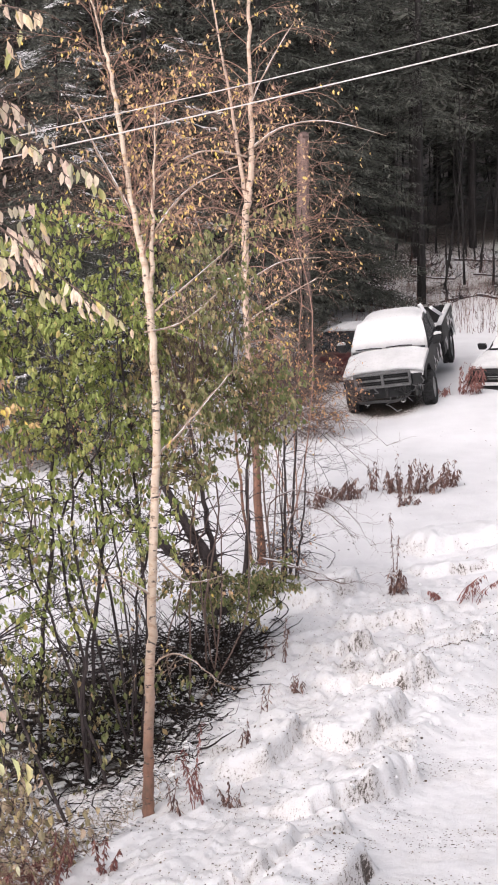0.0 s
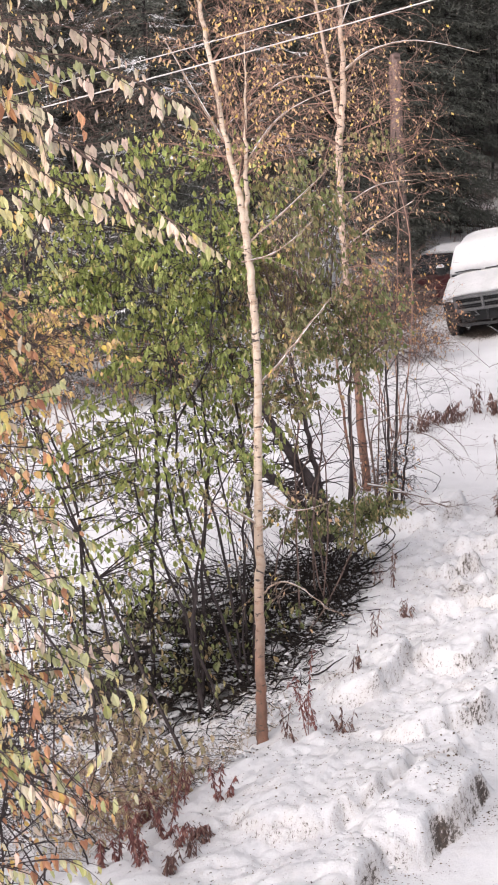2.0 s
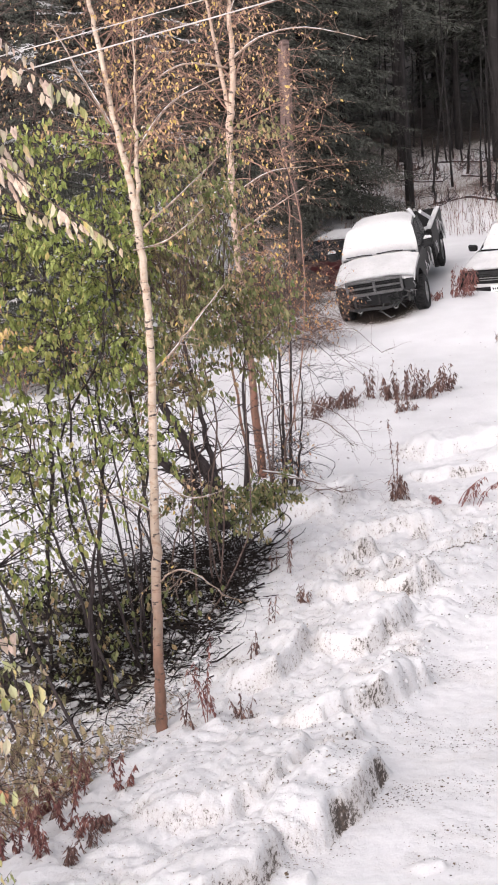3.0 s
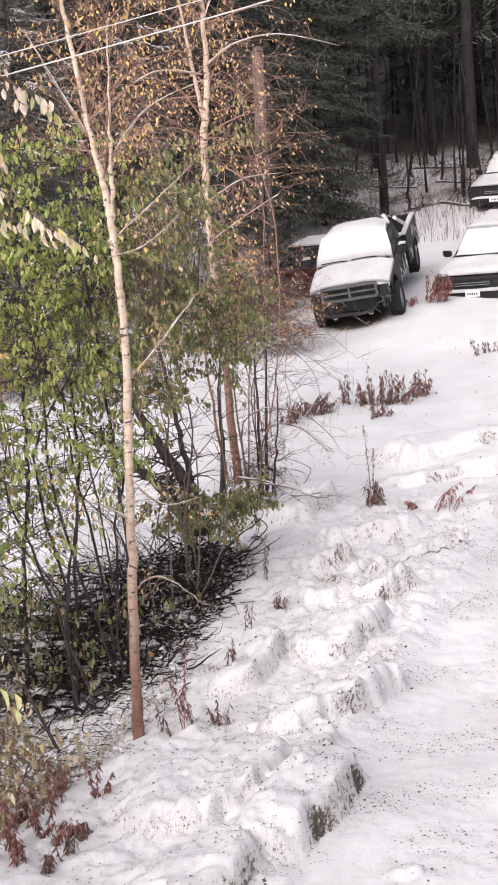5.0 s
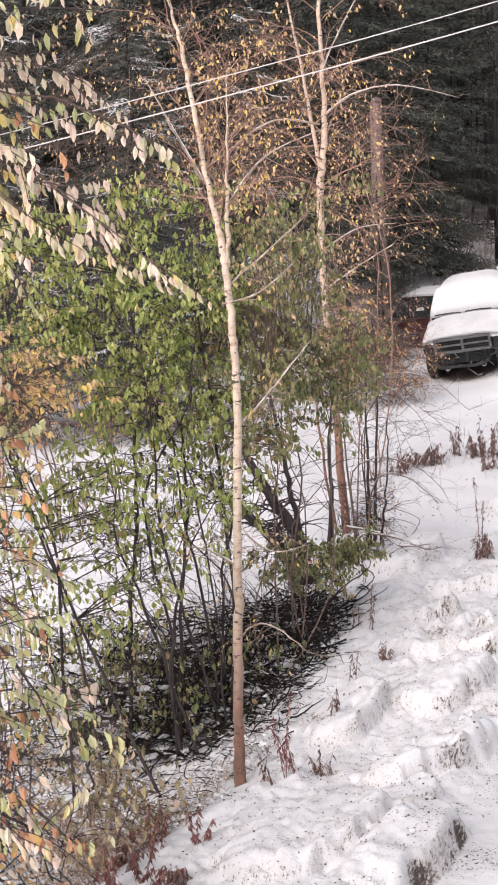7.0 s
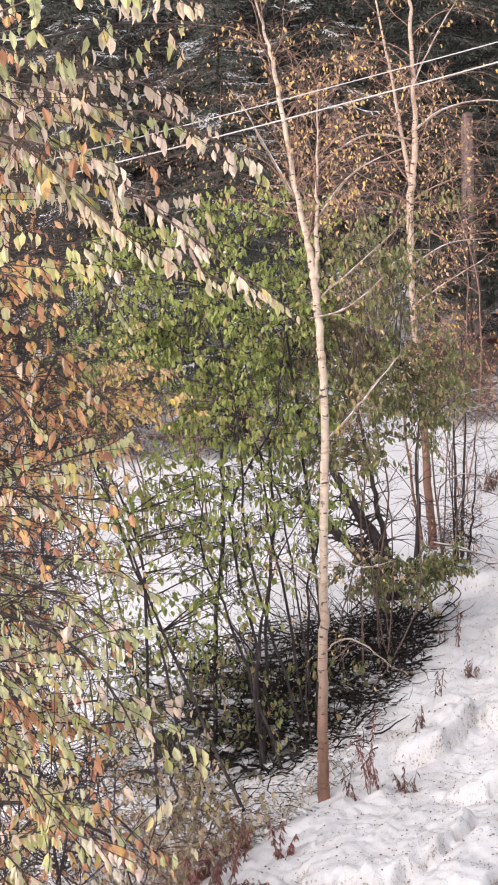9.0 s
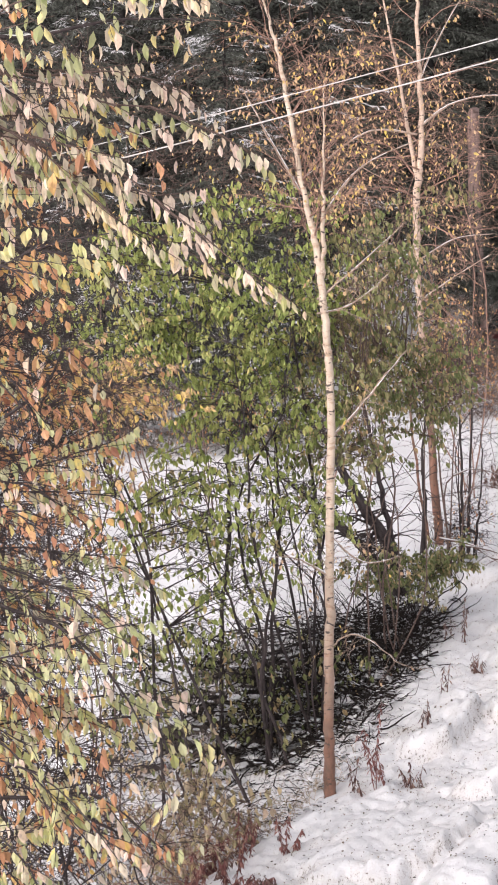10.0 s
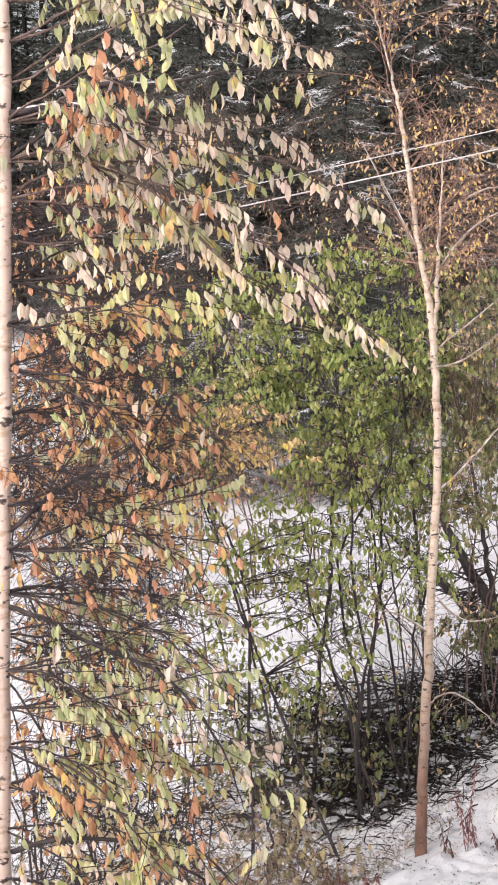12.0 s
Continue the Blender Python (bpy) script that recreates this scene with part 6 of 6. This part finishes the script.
def pickup(at, turn, pitch, roll):
    ob = thing("pickup_truck", "dark battered pickup truck under snow, its front end stripped and broken", "truck", at, "parked vehicles")
    ob.rotation_euler = (radians(roll), radians(pitch), radians(turn))
    W = 0.9
    # lower body up to the belt, with wheel arches
    side = [(-1.3, 1.0), (-1.32, 1.12), (-1.42, 1.22), (-3.2, 1.22), (-3.2, 0.5), (-1.5, 0.48), (-1.46, 0.7)]
    b = Mesh()
    b.slab(side, "y", -W, W)
    part("body", b, PAINT_DARK, ob, "scuffed dark grey paint", False, 0.035, local=True)
    k = Mesh()
    k.hexa([(-0.12, -0.56, 0.5), (-0.12, 0.56, 0.5), (-1.4, 0.6, 0.45), (-1.4, -0.6, 0.45), (-0.12, -0.6, 1.02), (-0.12, 0.6, 1.02), (-1.4, 0.68, 1.1), (-1.4, -0.68, 1.1)])
    part("engine_bay", k, PAINT_BLACK, ob, "dark open engine bay", False, 0.03, local=True)
    # what is left of the wings: a thin arch over each front wheel
    for s in (-1, 1):
        k = Mesh()
        low = [(-0.98 + 0.52 * math.cos(a), 0.42 + 0.52 * math.sin(a)) for a in [math.pi * (0.18 + 0.76 * i / 10) for i in range(11)]]
        front = -0.14 if s < 0 else -0.4
        k.slab([(front, 0.8), (front, 1.0), (front - 0.1, 1.05), (-1.3, 1.12), (-1.46, 1.1), (-1.47, 0.55)] + list(reversed(low)), "y", s * 0.8, s * 0.9)
        part("wing", k, PAINT_DARK, ob, "torn dark wing", False, 0.015, local=True)
        k = Mesh()
        k.hexa([(front, s * 0.6, 0.99), (front, s * 0.88, 0.97), (-1.4, s * 0.88, 1.07), (-1.4, s * 0.6, 1.07), (front, s * 0.6, 1.06), (front, s * 0.88, 1.02), (-1.4, s * 0.88, 1.12), (-1.4, s * 0.6, 1.13)])
        part("wing_top", k, PAINT_DARK, ob, "", False, 0.015, local=True)
    # raised hood
    h = Mesh()
    rows = []
    for i in range(9):
        x = -0.1 - 1.3 * i / 8
        z = 1.1 + 0.16 * (i / 8) ** 0.7
        hw = 0.6 + 0.12 * i / 8
        rows.append([(x, y * hw, z - 0.14 * abs(y) ** 5 + 0.02 * (1 - abs(y))) for y in [k / 6 - 1 for k in range(13)]])
    h.grid(rows)
    b0 = len(h.v)
    h.grid([[(x, y, 0.98) for x, y, z in r] for r in rows])
    n, m = 9, 13
    rim = [(0, j) for j in range(m)] + [(i, m - 1) for i in range(1, n)] + [(n - 1, j) for j in range(m - 2, -1, -1)] + [(i, 0) for i in range(n - 2, 0, -1)]
    for (i, j), (i2, j2) in zip(rim, rim[1:] + rim[:1]):
        h.f.append((i * m + j, i2 * m + j2, b0 + i2 * m + j2, b0 + i * m + j))
    part("hood", h, PAINT_DARK, ob, "dark hood", True, local=True)
    # grille: dark hollow, frame and crossed bars
    g = Mesh()
    g.box((-0.1, -0.6, 0.8), (-0.065, 0.6, 1.08))
    gr = part("grille", g, PAINT_BLACK, ob, "dark open grille", local=True)
    for lo, hi in (((-0.08, -0.64, 1.05), (-0.01, 0.64, 1.11)), ((-0.08, -0.62, 0.76), (-0.0, 0.62, 0.82)), ((-0.08, -0.64, 0.78), (-0.02, -0.58, 1.09)), ((-0.08, 0.58, 0.78), (-0.02, 0.64, 1.09)), ((-0.08, -0.6, 0.915), (-0.015, 0.6, 0.955)), ((-0.08, -0.03, 0.8), (-0.01, 0.03, 1.08))):
        k = Mesh()
        k.box(lo, hi)
        part("bar", k, PAINT_GREY, gr, "", False, 0.012, local=True)
    for y in (-0.3, 0.3):
        for z in (0.86, 1.0):
            k = Mesh()
            k.box((-0.07, y - 0.25, z - 0.006), (-0.045, y + 0.25, z + 0.006))
            part("slat", k, PAINT_BLACK, gr, local=True)
    # one lamp left in its housing, the other torn out
    k = Mesh()
    k.hexa([(-0.08, -0.87, 0.82), (-0.05, -0.68, 0.82), (-0.2, -0.68, 0.82), (-0.22, -0.87, 0.82), (-0.1, -0.87, 1.0), (-0.07, -0.68, 1.02), (-0.2, -0.68, 1.02), (-0.22, -0.87, 1.0)])
    part("headlight", k, PAINT_BLACK, ob, "dark dead headlight", False, 0.02, local=True)
    k = Mesh()
    k.hexa([(-0.09, 0.66, 0.74), (-0.075, 0.88, 0.74), (-0.14, 0.88, 0.74), (-0.14, 0.66, 0.74), (-0.115, 0.66, 1.0), (-0.11, 0.88, 0.99), (-0.14, 0.88, 0.99), (-0.14, 0.66, 1.0)])
    hole = part("lamp_housing", k, PAINT_BLACK, ob, "empty torn headlight housing", False, 0.01, local=True)
    rr = random.Random(4)
    for i in range(6):
        p = Vector((-0.06, rr.uniform(0.66, 0.88), rr.uniform(0.7, 0.98)))
        k = Mesh()
        k.tube([p, p + Vector((0.03, rr.uniform(-0.1, 0.1), rr.uniform(-0.12, 0.05))), p + Vector((0.0, rr.uniform(-0.16, 0.16), rr.uniform(-0.2, 0.0)))], [0.012, 0.012, 0.008], 5)
        part("wire", k, PAINT_GREY, hole, local=True)
    # stripped front: radiator, bent bumper beam, brackets, tow hooks
    k = Mesh()
    k.box((-0.2, -0.55, 0.5), (-0.1, 0.55, 0.76))
    part("radiator", k, PAINT_BLACK, ob, "dark radiator", False, 0.01, local=True)
    k = Mesh()
    pts = [(-0.1, -0.72, 0.5), (0.0, -0.5, 0.46), (0.03, -0.2, 0.47), (0.02, 0.2, 0.44), (-0.02, 0.42, 0.47), (-0.06, 0.55, 0.55)]
    for p, q in zip(pts, pts[1:]):
        (x0, y0, z0), (x1, y1, z1) = p, q
        k.hexa([(x0, y0, z0 - 0.03), (x1, y1, z1 - 0.03), (x1 - 0.05, y1, z1 - 0.03), (x0 - 0.05, y0, z0 - 0.03), (x0, y0, z0 + 0.03), (x1, y1, z1 + 0.03), (x1 - 0.05, y1, z1 + 0.03), (x0 - 0.05, y0, z0 + 0.03)])
    part("bumper", k, PAINT_DULL, ob, "bent dark bumper beam", local=True)
    for y, z0, z1 in ((-0.5, 0.5, 0.8), (0.45, 0.48, 0.8), (-0.75, 0.5, 0.78), (0.72, 0.5, 0.74), (0.05, 0.5, 0.78)):
        k = Mesh()
        k.hexa([(-0.05, y - 0.03, z0), (-0.05, y + 0.03, z0), (-0.12, y + 0.03, z0), (-0.12, y - 0.03, z0), (-0.04, y - 0.02, z1), (-0.04, y + 0.04, z1), (-0.12, y + 0.04, z1), (-0.12, y - 0.02, z1)])
        part("bracket", k, PAINT_DULL, ob, "", False, 0.008, local=True)
    hoses = random.Random(14)
    for i in range(9):
        p = Vector((-0.04, hoses.uniform(-0.6, 0.8), hoses.uniform(0.5, 0.8)))
        way = [p]
        for _k in range(5):
            way.append(way[-1] + Vector((hoses.uniform(-0.02, 0.04), hoses.gauss(0, 0.1), hoses.gauss(-0.05, 0.06))))
        k = Mesh()
        k.tube(way, [hoses.uniform(0.008, 0.02)] * 6, 5)
        part("hose", k, PAINT_GREY if i % 2 else PAINT_BLACK, ob, "", True, local=True)
    for y in (-0.4, 0.4):
        k = Mesh()
        k.tube([(-0.1, y - 0.04, 0.44), (0.04, y - 0.04, 0.42), (0.08, y, 0.42), (0.04, y + 0.04, 0.42), (-0.1, y + 0.04, 0.44)], [0.014] * 5, 6)
        part("tow_hook", k, STEEL, ob, "", True, local=True)
    k = Mesh()
    k.tube([(-0.98, -0.85, 0.38), (-0.98, 0.85, 0.38)], [0.06, 0.06], 8)
    part("axle", k, PAINT_BLACK, ob, local=True)
    # cab with pillars, glass and roof
    k = Mesh()
    k.hexa([(-1.4, -0.88, 1.2), (-1.4, 0.88, 1.2), (-3.18, 0.88, 1.2), (-3.18, -0.88, 1.2), (-2.05, -0.72, 1.75), (-2.05, 0.72, 1.75), (-3.1, 0.72, 1.77), (-3.1, -0.72, 1.77)])
    cab = part("cab", k, PAINT_DARK, ob, "dark cab", True, 0.14, local=True)
    k = Mesh()
    k.hexa([(-1.36, -0.84, 1.235), (-1.36, 0.84, 1.235), (-1.4, 0.84, 1.235), (-1.4, -0.84, 1.235), (-1.975, -0.68, 1.72), (-1.975, 0.68, 1.72), (-2.015, 0.68, 1.72), (-2.015, -0.68, 1.72)])
    part("windscreen", k, GLASS, cab, "dark glass", local=True)
    for s in (-1, 1):
        for x0, x1, u0, u1 in ((-1.62, -2.55, -2.12, -2.55), (-2.63, -3.1, -2.63, -3.05)):
            k = Mesh()
            k.hexa([(x0, s * 0.868, 1.25), (x0, s * 0.878, 1.25), (x1, s * 0.878, 1.25), (x1, s * 0.868, 1.25), (u0, s * 0.745, 1.69), (u0, s * 0.755, 1.69), (u1, s * 0.755, 1.69), (u1, s * 0.745, 1.69)])
            part("side_window", k, GLASS, cab, "dark glass", local=True)
        k = Mesh()
        k.hexa([(-1.6, s * 1.0, 1.24), (-1.6, s * 1.2, 1.24), (-1.7, s * 1.2, 1.24), (-1.7, s * 1.0, 1.24), (-1.6, s * 1.0, 1.42), (-1.6, s * 1.22, 1.44), (-1.72, s * 1.22, 1.44), (-1.72, s * 1.0, 1.42)])
        mir = part("side_mirror", k, PAINT_BLACK, ob, "black mirror", False, 0.025, local=True)
        k = Mesh()
        k.tube([(-1.66, s * 0.9, 1.26), (-1.66, s * 1.03, 1.3)], [0.025, 0.02], 6)
        part("stalk", k, PAINT_BLACK, mir, local=True)
        k = Mesh()
        k.box((-2.4, s * 0.905 - 0.012, 1.05), (-2.25, s * 0.905 + 0.012, 1.09))
        part("door_handle", k, PAINT_BLACK, ob, "", False, 0.01, local=True)
        k = Mesh()
        k.box((-2.575, s * 0.901 - 0.004, 0.55), (-2.56, s * 0.901 + 0.004, 1.2))
        part("door_seam", k, PAINT_BLACK, ob, local=True)
        for x in (-0.98, -4.5):
            wheel(ob, x, s * 0.86, 0.39, 0.27, s)
    # open bed
    bed = Mesh()
    for s in (-1, 1):
        out = [(-3.24, 0.5), (-3.24, 1.24), (-5.4, 1.24), (-5.4, 0.55)] + [p for p in reversed(arch(-4.5, 0.47, 0.52, 11))]
        bed.slab(out, "y", s * 0.99, s * 0.86)
    bed.box((-5.38, -0.86, 0.62), (-3.26, 0.86, 0.7))
    bed.box((-3.3, -0.86, 0.6), (-3.24, 0.86, 1.22))
    bd = part("bed", bed, PAINT_DARK, ob, "open dark bed", False, 0.02, local=True)
    k = Mesh()
    k.box((-5.45, -0.85, 0.6), (-5.39, 0.85, 1.22))
    part("tailgate", k, PAINT_DARK, bd, "", False, 0.02, local=True)
    for s in (-1, 1):
        cap(ob, [(-3.26, s * 0.87, 1.245), (-3.26, s * 0.985, 1.245), (-5.4, s * 0.985, 1.245), (-5.4, s * 0.87, 1.245)], 0.05, 12 + s, 20, 6)
        cap(ob, [(-1.6, s * 1.02, 1.44), (-1.6, s * 1.2, 1.45), (-1.7, s * 1.2, 1.45), (-1.7, s * 1.02, 1.44)], 0.04, 18 + s, 6, 6)
    cap(ob, [(-3.3, -0.84, 0.72), (-3.3, 0.84, 0.72), (-5.36, 0.84, 0.72), (-5.36, -0.84, 0.72)], 0.16, 20)
    # one sheet of snow over hood and wings, thin and rounded down at the sides
    rows = []
    for i in range(13):
        u = i / 12
        row = []
        for j in range(21):
            v = j / 10 - 1
            x = -0.07 - 1.34 * u + 0.05 * v * v * (1 - u) * -1.5 + 0.02 * noise.noise(Vector((v * 3, u * 2, 5)))
            z = 1.13 + 0.165 * u ** 0.8 + 0.035 * (1 - (2 * u - 1) ** 6) - (0.12 - 0.02 * u) * abs(v) ** 3.5 + 0.012 * noise.noise(Vector((u * 4, v * 4, 2)))
            row.append((x, v * (0.9 + 0.0 * u), z))
        rows.append(row)
    k = Mesh()
    k.grid(rows)
    k.grid([[(x, y, z - 0.09) for x, y, z in reversed(r)] for r in rows])
    n, m = 13, 21
    rim = [(0, j) for j in range(m)] + [(i, m - 1) for i in range(1, n)] + [(n - 1, j) for j in range(m - 2, -1, -1)] + [(i, 0) for i in range(n - 2, 0, -1)]
    for (i, j), (i2, j2) in zip(rim, rim[1:] + rim[:1]):
        k.f.append((i * m + j, i2 * m + j2, n * m + i2 * m + (m - 1 - j2), n * m + i * m + (m - 1 - j)))
    part("hood_snow", k, SNOW_THIN_SHADED, ob, "smooth white snow over the hood", True, local=True)
    # snow streaked along the flank and the rear wing
    rr = random.Random(9)
    for _ in range(34):
        x, z = rr.uniform(-5.3, -1.5), rr.uniform(0.62, 1.2)
        s = rr.uniform(0.06, 0.3)
        d = 0.992 if x < -3.24 else 0.902
        k = Mesh()
        k.tube([(x, d, z), (x - s * 0.4, d + 0.008, z - s * 0.6), (x - s * 0.5, d, z - s * 1.3)], [0.004, rr.uniform(0.008, 0.02), 0.004], 5)
        part("snow_streak", k, SNOW, ob, "", True, local=True)
    # one blanket of snow over windscreen and roof
    rows = []
    line = [(-1.4, 1.26, 0.88), (-1.62, 1.44, 0.86), (-1.84, 1.63, 0.8), (-2.02, 1.76, 0.75), (-2.2, 1.82, 0.73), (-2.5, 1.83, 0.7), (-2.85, 1.81, 0.69), (-3.1, 1.76, 0.66)]
    for i, (x, z, hw) in enumerate(line):
        rows.append([(x + 0.015 * noise.noise(Vector((j * 0.7, i, 3))), hw * (j / 8 - 1) * (1.0 + 0.02 * noise.noise(Vector((i * 0.9, j > 8, 1)))), z + 0.055 + 0.02 * noise.noise(Vector((i * 0.6, j * 0.4, 9))) - (0.14 if i > 3 else 0.05) * abs(j / 8 - 1) ** 4) for j in range(17)])
    k = Mesh()
    k.grid(rows)
    k.grid([[(x - 0.03, y, z - 0.12) for x, y, z in reversed(r)] for r in rows])
    n, m = len(rows), 17
    rim = [(0, j) for j in range(m)] + [(i, m - 1) for i in range(1, n)] + [(n - 1, j) for j in range(m - 2, -1, -1)] + [(i, 0) for i in range(n - 2, 0, -1)]
    for (i, j), (i2, j2) in zip(rim, rim[1:] + rim[:1]):
        k.f.append((i * m + j, i2 * m + j2, n * m + i2 * m + (m - 1 - j2), n * m + i * m + (m - 1 - j)))
    part("snow_cover", k, SNOW_THIN_SHADED, ob, "smooth white snow over windscreen and roof", True, local=True)
    # wipers stick out of the snow
    for y in (-0.45, 0.25):
        k = Mesh()
        k.tube([(-1.36, y - 0.3, 1.33), (-1.38, y + 0.05, 1.335), (-1.36, y + 0.3, 1.32)], [0.014] * 3, 5)
        part("wiper", k, PAINT_BLACK, ob, local=True)
    # a snowy plank stands aslant against the cab, over the bed rail
    for a, b in (((-3.5, 0.95, 0.75), (-3.25, 0.55, 1.8)), ((-4.2, 0.9, 1.26), (-3.3, 0.8, 1.68))):
        k = Mesh()
        k.tube([a, b], [0.05, 0.05], 4)
        part("rack_bar", k, SNOW, ob, "snow-covered rack bar", local=True)
    return ob


def stand(x, y):
    return (x, y, terrain(x, y) - 0.06)


pickup(stand(3.1, 38.7), -103, 8.0, 6.5)
buried = stand(6.05, 40.6)
vehicle("snow-covered black hatchback with pale plate and clear headlights", (buried[0], buried[1], buried[2] - 0.36), -116, 6.0, 3.0, PAINT_DARK, 1.08, False, 0.16)
vehicle("dark car buried in snow at the end of the row", stand(8.5, 51.4), -116, 5.0, 2.0, PAINT_DARK, 1.0)
low = stand(1.9, 43.2)
vehicle("maroon car half hidden behind brush and the pickup", (low[0], low[1], low[2] - 0.2), -112, 1.0, 2.0, PAINT_RED, 0.9, True, 0)
